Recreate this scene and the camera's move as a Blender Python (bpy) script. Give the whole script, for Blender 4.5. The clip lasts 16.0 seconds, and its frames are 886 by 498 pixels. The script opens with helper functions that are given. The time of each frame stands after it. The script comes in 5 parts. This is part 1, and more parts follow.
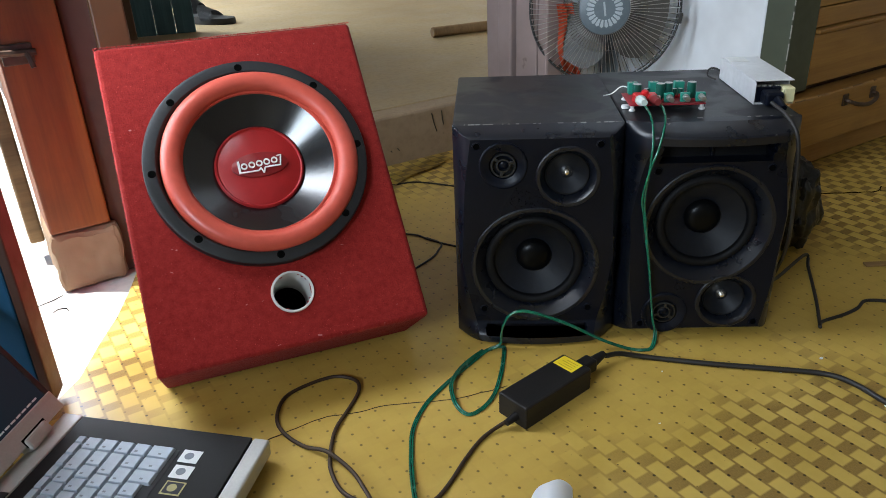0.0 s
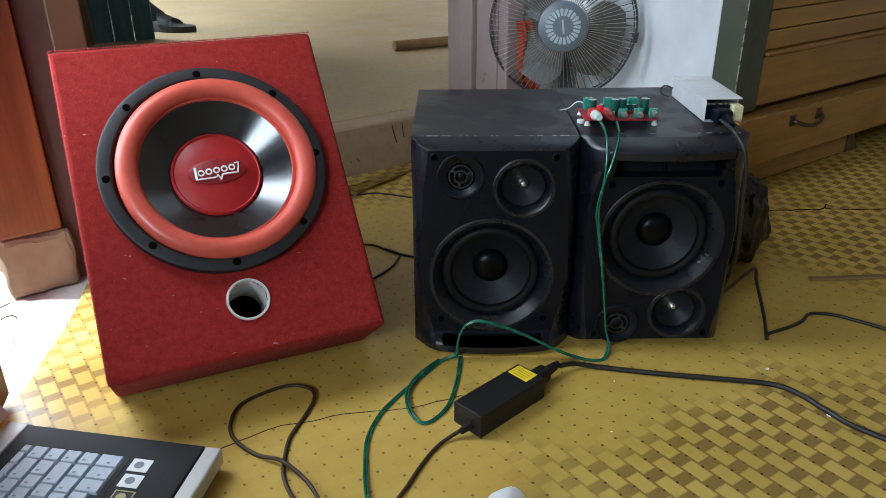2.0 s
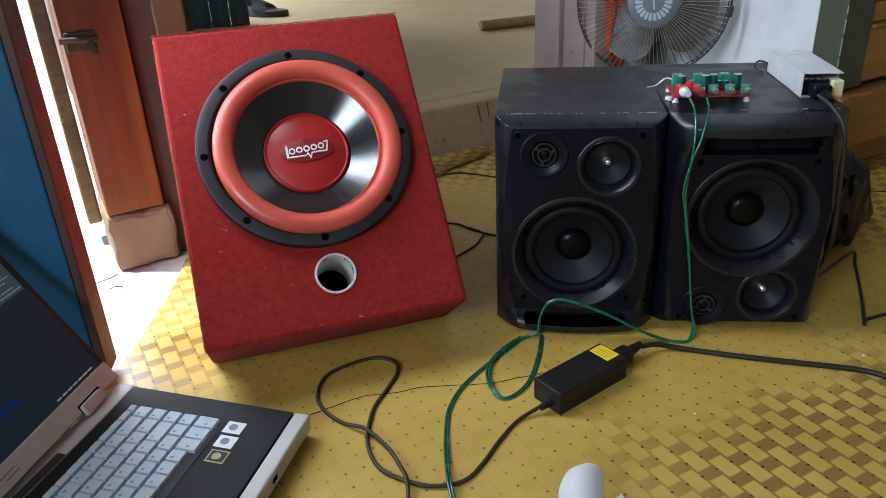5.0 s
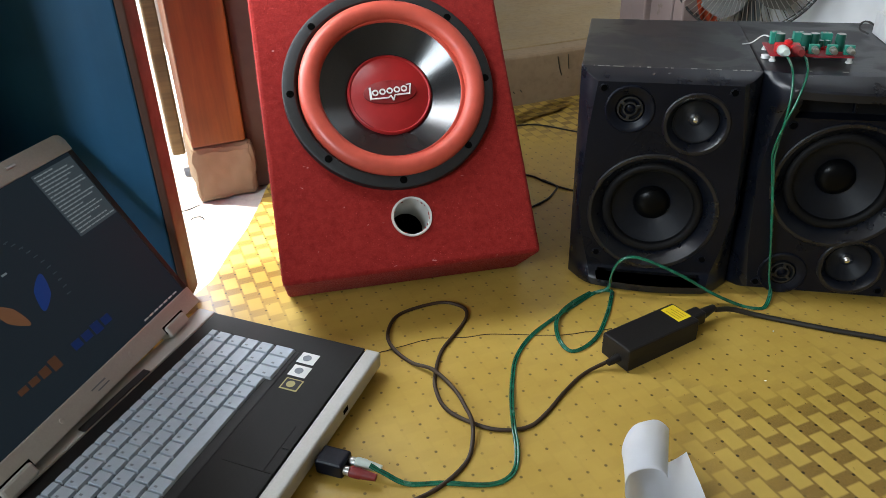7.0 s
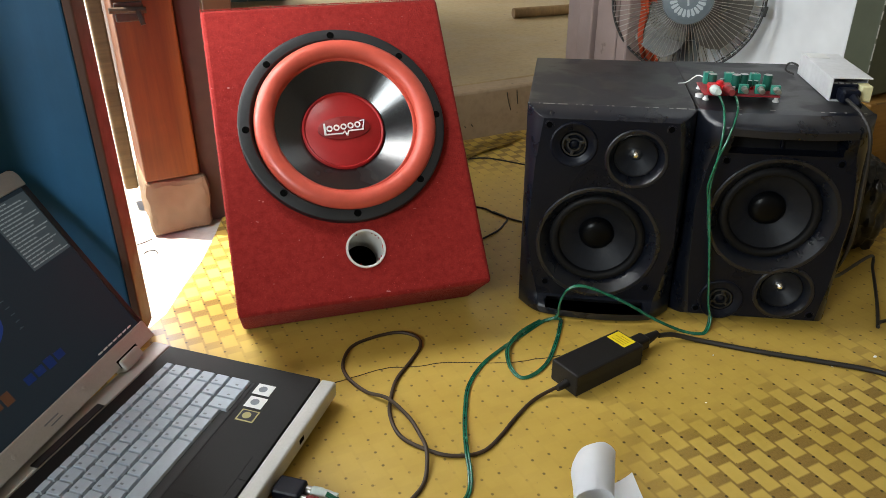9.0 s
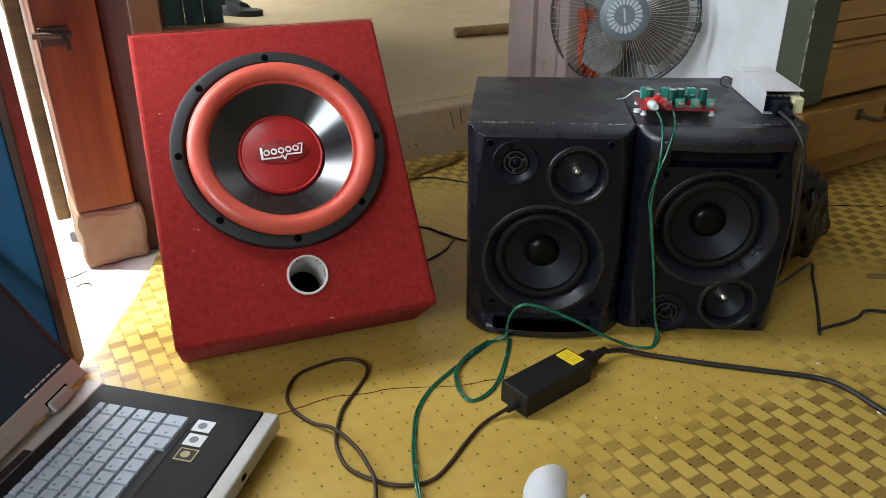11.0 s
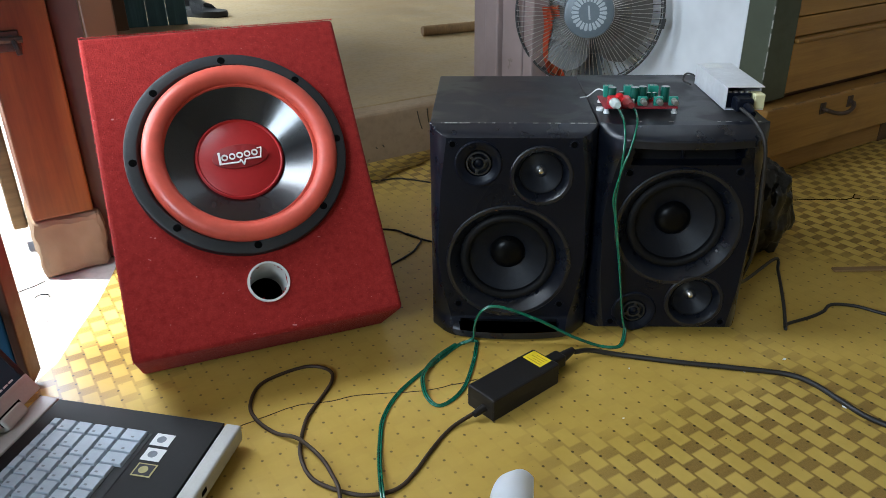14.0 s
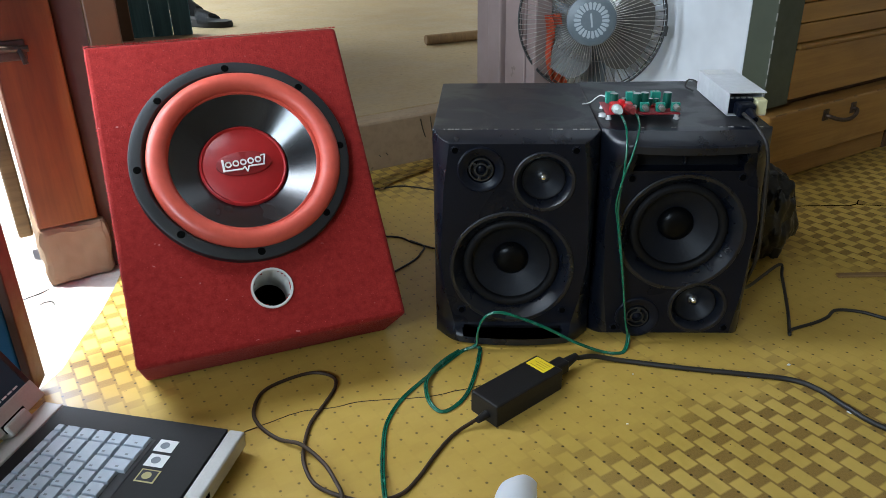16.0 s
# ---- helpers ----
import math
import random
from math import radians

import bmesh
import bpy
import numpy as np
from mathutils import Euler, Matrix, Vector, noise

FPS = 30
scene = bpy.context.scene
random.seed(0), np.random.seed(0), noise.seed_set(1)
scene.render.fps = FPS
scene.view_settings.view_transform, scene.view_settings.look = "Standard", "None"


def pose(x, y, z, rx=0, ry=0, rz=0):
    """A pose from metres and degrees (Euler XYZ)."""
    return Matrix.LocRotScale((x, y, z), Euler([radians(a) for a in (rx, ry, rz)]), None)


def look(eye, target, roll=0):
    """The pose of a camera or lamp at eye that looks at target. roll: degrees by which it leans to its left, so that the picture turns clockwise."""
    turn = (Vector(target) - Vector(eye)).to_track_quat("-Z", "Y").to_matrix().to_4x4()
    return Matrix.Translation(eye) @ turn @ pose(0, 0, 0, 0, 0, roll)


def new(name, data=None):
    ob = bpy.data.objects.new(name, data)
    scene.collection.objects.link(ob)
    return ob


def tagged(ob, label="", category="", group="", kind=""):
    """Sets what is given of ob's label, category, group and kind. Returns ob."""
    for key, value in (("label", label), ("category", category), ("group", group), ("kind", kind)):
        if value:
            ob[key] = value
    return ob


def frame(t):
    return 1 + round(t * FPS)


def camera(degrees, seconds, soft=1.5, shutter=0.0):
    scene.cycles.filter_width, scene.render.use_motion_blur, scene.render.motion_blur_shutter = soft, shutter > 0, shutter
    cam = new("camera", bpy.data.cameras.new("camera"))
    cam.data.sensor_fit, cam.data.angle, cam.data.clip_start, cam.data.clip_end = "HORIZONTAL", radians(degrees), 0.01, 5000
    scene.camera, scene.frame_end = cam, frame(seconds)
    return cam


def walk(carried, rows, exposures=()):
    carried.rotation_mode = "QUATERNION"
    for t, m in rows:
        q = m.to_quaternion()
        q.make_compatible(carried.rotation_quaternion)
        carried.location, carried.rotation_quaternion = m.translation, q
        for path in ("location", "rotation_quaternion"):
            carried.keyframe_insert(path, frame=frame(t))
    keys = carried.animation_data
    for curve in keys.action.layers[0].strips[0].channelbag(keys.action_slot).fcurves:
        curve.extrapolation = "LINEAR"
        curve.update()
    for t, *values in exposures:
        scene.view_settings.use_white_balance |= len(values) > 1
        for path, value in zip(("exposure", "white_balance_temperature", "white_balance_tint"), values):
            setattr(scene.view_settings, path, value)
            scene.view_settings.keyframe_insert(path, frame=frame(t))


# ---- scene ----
# ---------------------------------------------------------------- camera
cam = camera(60.65, 16.0, soft=0.8)
ROWS = [
    (0.0, 0.1973, -0.0502, 0.5900, 63.751, 2.208, -32.921),
    (0.5, 0.1957, -0.0550, 0.5759, 63.981, 2.637, -32.323),
    (1.0, 0.2064, -0.0572, 0.5814, 62.210, 1.818, -32.616),
    (1.5, 0.2133, -0.0595, 0.5870, 63.026, 0.791, -33.833),
    (2.0, 0.1956, -0.0601, 0.5876, 64.783, 0.314, -35.322),
    (2.5, 0.2024, -0.0540, 0.5850, 65.762, 1.381, -33.762),
    (3.0, 0.2053, -0.0575, 0.5841, 66.208, 1.966, -33.280),
    (5.5, 0.1889, -0.0730, 0.5867, 62.615, 2.227, -27.866),
    (6.0, 0.1870, -0.0688, 0.5866, 61.685, 1.834, -26.499),
    (6.5, 0.1816, -0.0715, 0.5836, 60.808, 1.737, -24.836),
    (7.0, 0.1714, -0.0701, 0.5836, 60.198, 1.443, -23.506),
    (7.5, 0.1619, -0.0810, 0.5805, 60.737, 2.087, -21.887),
    (8.0, 0.1552, -0.0845, 0.5895, 60.118, 1.998, -20.499),
    (8.5, 0.1567, -0.0921, 0.5877, 61.964, 0.078, -24.371),
    (9.0, 0.1633, -0.0931, 0.5974, 62.481, 0.276, -26.774),
    (9.5, 0.1690, -0.0945, 0.5918, 63.756, 0.198, -28.608),
    (10.0, 0.1730, -0.0903, 0.5943, 63.842, -0.097, -29.813),
    (12.5, 0.2015, -0.0815, 0.5925, 63.880, 1.086, -32.038),
    (13.0, 0.2062, -0.0819, 0.5898, 63.736, 0.850, -32.628),
    (13.5, 0.2049, -0.0810, 0.5935, 63.553, 0.692, -32.630),
    (14.0, 0.2045, -0.0798, 0.5937, 63.680, 0.687, -32.881),
    (14.5, 0.2036, -0.0821, 0.5926, 64.139, 0.763, -32.766),
    (15.0, 0.2064, -0.0837, 0.5928, 64.178, 0.966, -32.587),
    (15.5, 0.2065, -0.0839, 0.5942, 64.278, 0.818, -32.611),
    (16.0, 0.2044, -0.0836, 0.5906, 64.384, 0.966, -32.641),
]
EXPOSURES = [(0.0, 1.16, 6050, 8), (3.0, 1.16, 5800, 6), (5.5, 1.15, 5950, 8), (7.0, 1.22, 6400, 8), (8.0, 1.36, 6600, 8), (9.0, 1.34, 6850, 8), (10.0, 1.30, 6750, 8), (12.5, 1.19, 6000, 6), (16.0, 1.16, 5850, 6)]
walk(cam, [(t, pose(x, y, z, rx, ry, rz)) for t, x, y, z, rx, ry, rz in ROWS],
     exposures=EXPOSURES)

# ---------------------------------------------------------------- world, sun, large lights
SUN_DIR = Vector((0.6, -0.45, -1.9)).normalized()
world = bpy.data.worlds.new("sky")
scene.world = world
world.use_nodes = True
wn = world.node_tree.nodes
sky = wn.new("ShaderNodeTexSky")
sky.sky_type, sky.sun_disc = "NISHITA", False
sky.sun_elevation = math.asin(-SUN_DIR.z)
sky.sun_rotation = math.atan2(-SUN_DIR.x, -SUN_DIR.y)
world.node_tree.links.new(sky.outputs[0], wn["Background"].inputs[0])
wn["Background"].inputs[1].default_value = 0.12

sun = new("sun", bpy.data.lights.new("sun", "SUN"))
sun.data.energy, sun.data.angle, sun.data.color = 5.0, radians(0.53), (1.0, 0.95, 0.87)
sun.rotation_mode = "QUATERNION"
sun.rotation_quaternion = SUN_DIR.to_track_quat("-Z", "Y")


def window_light(name, m, width, height, watts, colour=(0.86, 0.93, 1.0)):
    """Daylight of the sky, in the opening of a window or door."""
    ob = new(name, bpy.data.lights.new(name, "AREA"))
    ob.data.shape, ob.data.size, ob.data.size_y = "RECTANGLE", width, height
    ob.data.energy, ob.data.color = watts, colour
    ob.matrix_world = m
    return ob


window_light("side_window_daylight", look((-2.27, -0.83, 1.58), (0.5, 0.30, 0.55)), 0.95, 0.95, 25.5, (0.84, 0.93, 1.0))
window_light("door_daylight", look((0.46, 3.75, 1.1), (2.4, 3.5, 0.2)), 1.0, 1.8, 34)
window_light("outer_door_daylight", look((0.222, 1.02, 1.05), (1.3, 0.16, 0.95)), 0.18, 1.9, 8.3, (0.92, 0.96, 1.0))


# ---------------------------------------------------------------- materials
class Nodes:
    """Short-hand for building a node material."""

    def __init__(self, name):
        self.mat = bpy.data.materials.new(name)
        self.mat.use_nodes = True
        self.tree = self.mat.node_tree
        self.bsdf = self.tree.nodes["Principled BSDF"]
        self.coord = self.tree.nodes.new("ShaderNodeTexCoord").outputs["Object"]

    def node(self, kind, **inputs):
        n = self.tree.nodes.new(kind)
        for k, v in inputs.items():
            self.put(n.inputs[k.replace("_", " ")], v)
        return n

    def put(self, socket, v):
        if isinstance(v, bpy.types.NodeSocket):
            self.tree.links.new(v, socket)
        else:
            socket.default_value = v

    def math(self, op, a, b=0.0, c=0.0):
        n = self.tree.nodes.new("ShaderNodeMath")
        n.operation = op
        for s, v in zip(n.inputs, (a, b, c)):
            self.put(s, v)
        return n.outputs[0]

    def noise(self, scale, detail=3.0, rough=0.55, where=None, distortion=0.0):
        n = self.node("ShaderNodeTexNoise", Scale=scale, Detail=detail, Roughness=rough, Distortion=distortion)
        self.put(n.inputs["Vector"], where or self.coord)
        return n.outputs["Fac"]

    def ramp(self, fac, lo, hi, a=0.0, b=1.0):
        n = self.node("ShaderNodeMapRange", Value=fac)
        for k, v in (("From Min", lo), ("From Max", hi), ("To Min", a), ("To Max", b)):
            self.put(n.inputs[k], v)
        return n.outputs[0]

    def mix(self, fac, a, b):
        n = self.tree.nodes.new("ShaderNodeMix")
        n.data_type = "RGBA"
        self.put(n.inputs[0], fac)
        for i, v in ((6, a), (7, b)):
            self.put(n.inputs[i], (*v, 1) if isinstance(v, tuple) and len(v) == 3 else v)
        return n.outputs[2]

    def scaled(self, sx, sy, sz):
        n = self.tree.nodes.new("ShaderNodeMapping")
        self.put(n.inputs["Vector"], self.coord)
        n.inputs["Scale"].default_value = (sx, sy, sz)
        return n.outputs[0]

    def xyz(self, where=None):
        n = self.tree.nodes.new("ShaderNodeSeparateXYZ")
        self.put(n.inputs[0], where or self.coord)
        return n.outputs

    def bump(self, height, strength=0.3, distance=0.001):
        n = self.node("ShaderNodeBump", Strength=strength, Distance=distance, Height=height)
        self.put(self.bsdf.inputs["Normal"], n.outputs[0])

    def set(self, **kw):
        for k, v in kw.items():
            self.put(self.bsdf.inputs[k.replace("_", " ")], (*v, 1) if isinstance(v, tuple) and len(v) == 3 else v)
        return self.mat


def plain(name, colour, rough=0.5, metal=0.0, vary=0.12, grain=60.0, stain=7.0, relief=0.0, coat=0.0, rough_vary=0.08, spec=0.5):
    """A surface with fine grain and broad stains round one colour."""
    n = Nodes(name)
    fine, broad = n.noise(grain, 4), n.noise(stain, 3)
    both = n.math("ADD", n.math("MULTIPLY", fine, 0.45), n.math("MULTIPLY", broad, 0.55))
    dark = tuple(c * (1 - vary * 1.6) for c in colour)
    light = tuple(min(1.0, c * (1 + vary * 1.2)) for c in colour)
    if relief:
        n.bump(fine, relief, 0.001)
    return n.set(Base_Color=n.mix(n.ramp(both, 0.3, 0.7), dark, light), Roughness=n.ramp(broad, 0.3, 0.7, rough - rough_vary, rough + rough_vary),
                 Metallic=metal, Coat_Weight=coat, Coat_Roughness=0.15, Specular_IOR_Level=spec)


def wood(name, light, dark, rough=0.4, axis=0, coat=0.3):
    """Varnished wood, its grain along one axis."""
    n = Nodes(name)
    s = [26.0, 26.0, 26.0]
    s[axis] = 1.6
    grain = n.noise(1.0, 5, 0.65, n.scaled(*s), 1.2)
    fine = n.noise(3.5, 3, 0.6, n.scaled(*[v * 2.2 for v in s]))
    worn = n.noise(6.0, 4)
    fac = n.math("ADD", n.math("MULTIPLY", grain, 0.7), n.math("MULTIPLY", fine, 0.3))
    colour = n.mix(n.ramp(fac, 0.33, 0.66), dark, light)
    colour = n.mix(n.ramp(worn, 0.55, 0.75, 0.0, 0.35), colour, tuple(c * 0.55 for c in dark))
    n.bump(fac, 0.25, 0.0008)
    return n.set(Base_Color=colour, Roughness=n.ramp(worn, 0.3, 0.7, rough - 0.08, rough + 0.12), Coat_Weight=coat, Coat_Roughness=0.25)


def painted(name, colour, chip=None, rough=0.55, streak=0.0, chips=0.64):
    """Old paint with dirt, brush relief and chips that show what is below."""
    n = Nodes(name)
    broad, fine, spot = n.noise(4.0, 4), n.noise(45.0, 4), n.noise(17.0, 6, 0.7)
    col = n.mix(n.ramp(broad, 0.3, 0.7), tuple(c * 0.78 for c in colour), tuple(min(1, c * 1.12) for c in colour))
    if streak:
        lines = n.noise(1.0, 4, 0.6, n.scaled(60, 60, 3))
        col = n.mix(n.ramp(lines, 0.45, 0.75, 0.0, streak), col, tuple(min(1, c * 1.9 + 0.03) for c in colour))
    if chip:
        col = n.mix(n.ramp(spot, chips, chips + 0.03), col, chip)
    n.bump(n.math("ADD", fine, spot), 0.3, 0.0012)
    return n.set(Base_Color=col, Roughness=n.ramp(fine, 0.3, 0.7, rough - 0.1, rough + 0.1))


def lino_material():
    """Worn yellow sheet flooring, printed with a basket weave and dots at its crossings."""
    n = Nodes("woven_print_linoleum")
    warp = n.node("ShaderNodeTexNoise", Scale=2.2, Detail=2.0)
    n.put(warp.inputs["Vector"], n.coord)
    x, y, _ = n.xyz()
    wx, wy, _ = n.xyz(warp.outputs["Color"])
    PX, PY = 0.0216, 0.0229
    gx = n.math("DIVIDE", n.math("ADD", x, n.math("MULTIPLY", wx, 0.006)), PX)
    gy = n.math("DIVIDE", n.math("ADD", y, n.math("MULTIPLY", wy, 0.006)), PY)
    col_i = n.math("FLOOR", gx)
    fx = n.math("SUBTRACT", gx, col_i)
    shift = n.math("MULTIPLY", n.math("FLOORED_MODULO", col_i, 2.0), 1.0)
    v = n.math("FLOORED_MODULO", n.math("ADD", gy, shift), 2.0)
    # one light block in each strip
    def soft_box(f, lo, hi, edge):
        a = n.ramp(f, lo, n.math("ADD", lo, edge))
        b = n.ramp(f, n.math("SUBTRACT", hi, edge), hi, 1.0, 0.0)
        return n.math("MULTIPLY", a, b)
    block = n.math("MULTIPLY", soft_box(v, 0.28, 1.66, 0.10), soft_box(fx, 0.03, 0.97, 0.08))
    # the dark dots at the crossings
    dx = n.math("SUBTRACT", n.math("FRACT", n.math("ADD", gx, 0.5)), 0.5)
    dy = n.math("SUBTRACT", n.math("FRACT", n.math("ADD", gy, 0.5)), 0.5)
    rad = n.math("SQRT", n.math("ADD", n.math("MULTIPLY", dx, dx), n.math("MULTIPLY", dy, dy)))
    dot = n.ramp(rad, 0.055, 0.10, 1.0, 0.0)
    some = n.noise(38.0, 2)
    dot = n.math("MULTIPLY", dot, n.ramp(some, 0.36, 0.52, 0.15, 1.0))
    # print trodden away by feet, plus glare painted into the colour as fading
    big = n.noise(2.6, 4, 0.6)
    def away(px, py, r):
        cx, cy = n.math("SUBTRACT", x, px), n.math("SUBTRACT", y, py)
        return n.math("DIVIDE", n.math("SQRT", n.math("ADD", n.math("MULTIPLY", cx, cx), n.math("MULTIPLY", cy, cy))), r)
    near = n.math("MINIMUM", n.math("MINIMUM", away(0.45, 0.58, 0.32), away(1.22, 0.46, 0.20)), n.math("MINIMUM", n.math("MINIMUM", n.math("MINIMUM", away(0.80, 0.52, 0.15), away(0.96, 0.46, 0.10)), away(0.70, 0.74, 0.20)), away(0.86, 1.02, 0.22)))
    # one mask for the real wear and the painted glare
    worn = n.ramp(n.math("ADD", near, n.math("MULTIPLY", big, 0.7)), 1.05, 1.5, 1.0, 0.0)
    fibres = n.noise(1.0, 5, 0.7, n.scaled(900, 260, 1))
    grime = n.noise(9.0, 5, 0.6)
    grain = n.noise(420.0, 3)
    light = n.mix(n.ramp(grime, 0.3, 0.7), (0.455, 0.308, 0.060), (0.57, 0.395, 0.092))
    dark = n.mix(n.ramp(fibres, 0.3, 0.7), (0.20, 0.118, 0.027), (0.31, 0.195, 0.046))
    pale = n.mix(n.ramp(grime, 0.3, 0.7), (0.465, 0.302, 0.056), (0.57, 0.385, 0.086))
    col = n.mix(block, dark, light)
    col = n.mix(n.math("MULTIPLY", worn, 0.93), col, pale)
    col = n.mix(n.math("MULTIPLY", dot, n.ramp(worn, 0.0, 1.0, 0.92, 0.72)), col, (0.035, 0.022, 0.008))
    specks = n.noise(160.0, 2, 0.5)
    col = n.mix(n.ramp(specks, 0.73, 0.76, 0.0, 0.7), col, (0.07, 0.045, 0.02))
    n.bump(n.math("ADD", n.math("MULTIPLY", grime, 1.6), n.math("ADD", n.math("MULTIPLY", block, 0.12), n.math("MULTIPLY", grain, 0.2))), 0.22, 0.0012)
    return n.set(Base_Color=col, Roughness=n.ramp(grime, 0.3, 0.7, 0.30, 0.44), Specular_IOR_Level=0.5)


def carpet_material():
    """Matted red felt carpet with pale lint."""
    n = Nodes("red_felt_carpet")
    fuzz, clump, broad = n.noise(520.0, 4, 0.7), n.noise(120.0, 4, 0.65), n.noise(9.0, 4)
    lint = n.noise(95.0, 2, 0.5, n.scaled(1, 2.2, 1))
    col = n.mix(n.ramp(n.math("ADD", n.math("MULTIPLY", fuzz, 0.5), n.math("MULTIPLY", clump, 0.5)), 0.36, 0.64), (0.20, 0.0105, 0.0095), (0.325, 0.026, 0.021))
    col = n.mix(n.ramp(broad, 0.35, 0.7, 0.0, 0.35), col, (0.22, 0.0115, 0.0095))
    col = n.mix(n.ramp(lint, 0.745, 0.775, 0.0, 0.40), col, (0.75, 0.42, 0.40))
    n.bump(n.math("ADD", n.math("MULTIPLY", fuzz, 0.7), clump), 0.75, 0.0022)
    return n.set(Base_Color=col, Roughness=0.95, Specular_IOR_Level=0.12, Sheen_Weight=0.13, Sheen_Roughness=0.5, Sheen_Tint=(1.0, 0.50, 0.48))


def cement_material(name, a, b, rough=0.62):
    n = Nodes(name)
    broad, mid, fine, pit = n.noise(1.3, 5, 0.6), n.noise(7.0, 5, 0.65), n.noise(70.0, 4), n.noise(30.0, 2)
    col = n.mix(n.ramp(n.math("ADD", n.math("MULTIPLY", broad, 0.6), n.math("MULTIPLY", mid, 0.4)), 0.35, 0.65), a, b)
    col = n.mix(n.ramp(fine, 0.45, 0.75, 0.0, 0.35), col, tuple(c * 0.6 for c in a))
    col = n.mix(n.ramp(pit, 0.72, 0.76, 0.0, 0.6), col, tuple(c * 0.4 for c in a))
    n.bump(n.math("ADD", mid, n.math("MULTIPLY", fine, 0.5)), 0.35, 0.003)
    return n.set(Base_Color=col, Roughness=n.ramp(mid, 0.3, 0.7, rough - 0.12, rough + 0.12))


def top_vinyl():
    """Black grained vinyl with duller smears."""
    n = Nodes("black_wood_vinyl")
    smear, grain, dust = n.noise(11.0, 3, 0.5, None, 0.6), n.noise(1.0, 4, 0.6, n.scaled(30, 260, 260)), n.noise(240.0, 2)
    col = n.mix(n.ramp(smear, 0.48, 0.56), (0.011, 0.011, 0.0125), (0.023, 0.023, 0.026))
    col = n.mix(n.ramp(dust, 0.74, 0.78, 0.0, 0.5), col, (0.25, 0.25, 0.25))
    n.bump(grain, 0.2, 0.0006)
    return n.set(Base_Color=col, Roughness=n.ramp(smear, 0.46, 0.56, 0.34, 0.52), Specular_IOR_Level=0.27)


LINO = lino_material()
CARPET = carpet_material()
CEMENT = cement_material("tan_cement", (0.29, 0.200, 0.092), (0.46, 0.345, 0.180), 0.45)
PALE_CEMENT = cement_material("pale_cement", (0.52, 0.49, 0.44), (0.70, 0.67, 0.62), 0.8)
SILL = cement_material("sill_plaster", (0.33, 0.235, 0.145), (0.46, 0.350, 0.230), 0.7)
VINYL = top_vinyl()
BLACK = plain("black_moulded_plastic", (0.0045, 0.0062, 0.0125), 0.31, vary=0.25, grain=300, relief=0.08, spec=0.20)
GLOSS = plain("semi_gloss_black_plastic", (0.0055, 0.0072, 0.0130), 0.31, spec=0.60, vary=0.15, grain=150, stain=30)
RUBBER = plain("black_rubber", (0.005, 0.005, 0.006), 0.6, vary=0.2, grain=200, spec=0.22)
DOME = plain("dark_pressed_dome", (0.0022, 0.0024, 0.003), 0.26, vary=0.2, grain=200, spec=0.13)
PAPER_CONE = plain("dark_paper_cone", (0.0062, 0.0078, 0.0125), 0.5, vary=0.3, grain=150, relief=0.2, spec=0.28)
# black that paints the shade inside holes, gaps and slots
HOLE_SHADE = plain("hollow_shade_black", (0.002, 0.002, 0.002), 0.9, spec=0.03)
RIM = plain("charcoal_frame_plastic", (0.013, 0.014, 0.016), 0.45, vary=0.2, grain=180, relief=0.06)
CORAL = plain("coral_rubber_surround", (0.56, 0.085, 0.055), 0.40, vary=0.10, grain=90, stain=14, relief=0.04)
CONE = plain("glossy_black_cone", (0.008, 0.008, 0.009), 0.22, vary=0.2, grain=80, coat=0.7)
CAP_DARK = plain("dark_red_panel", (0.23, 0.008, 0.010), 0.4, vary=0.08, grain=120)
CAP = plain("red_dust_cap", (0.36, 0.012, 0.014), 0.36, vary=0.08, grain=120)
BADGE = plain("satin_silver_badge", (0.88, 0.85, 0.83), 0.4, 0.15, vary=0.05)
PORT = plain("grey_white_pvc", (0.62, 0.61, 0.58), 0.4, vary=0.1, grain=40)
SILVER = plain("silver_grey_plastic", (0.48, 0.47, 0.44), 0.45, 0.15, vary=0.07, grain=400)
DECK = plain("charcoal_palm_rest", (0.0105, 0.0098, 0.0095), 0.55, spec=0.20, vary=0.15, grain=500, relief=0.1)
KEY = plain("pale_grey_keycap", (0.42, 0.475, 0.54), 0.55, vary=0.06, grain=200)
KEYWELL = plain("black_key_well", (0.012, 0.012, 0.013), 0.6)
LETTER = plain("grey_key_print", (0.20, 0.215, 0.24), 0.6)
METAL = plain("brushed_aluminium_case", (0.74, 0.75, 0.77), 0.40, 0.25, vary=0.08, grain=90, stain=16)
DARK_STEEL = plain("rusty_dark_steel", (0.10, 0.065, 0.045), 0.5, 0.6, vary=0.3, grain=90)
STEEL = plain("dull_steel", (0.50, 0.49, 0.47), 0.35, 0.9, vary=0.1)
GREEN_CABLE = plain("green_clear_sheath", (0.009, 0.125, 0.070), 0.22, vary=0.35, grain=160, stain=60, coat=0.6)
BROWN_CABLE = plain("brown_black_cable", (0.036, 0.018, 0.008), 0.55, vary=0.2)
BLACK_CABLE = plain("black_cable", (0.016, 0.014, 0.013), 0.45, vary=0.2)
ORANGE = wood("orange_varnished_wood", (0.26, 0.072, 0.0095), (0.16, 0.038, 0.0060), 0.5, 2, 0.08)
CABINET = wood("brown_varnished_wood", (0.42, 0.225, 0.055), (0.27, 0.130, 0.030), 0.40, 0, 0.15)
CABINET_DARK = wood("dark_varnished_wood", (0.12, 0.055, 0.02), (0.06, 0.028, 0.011), 0.45, 0)
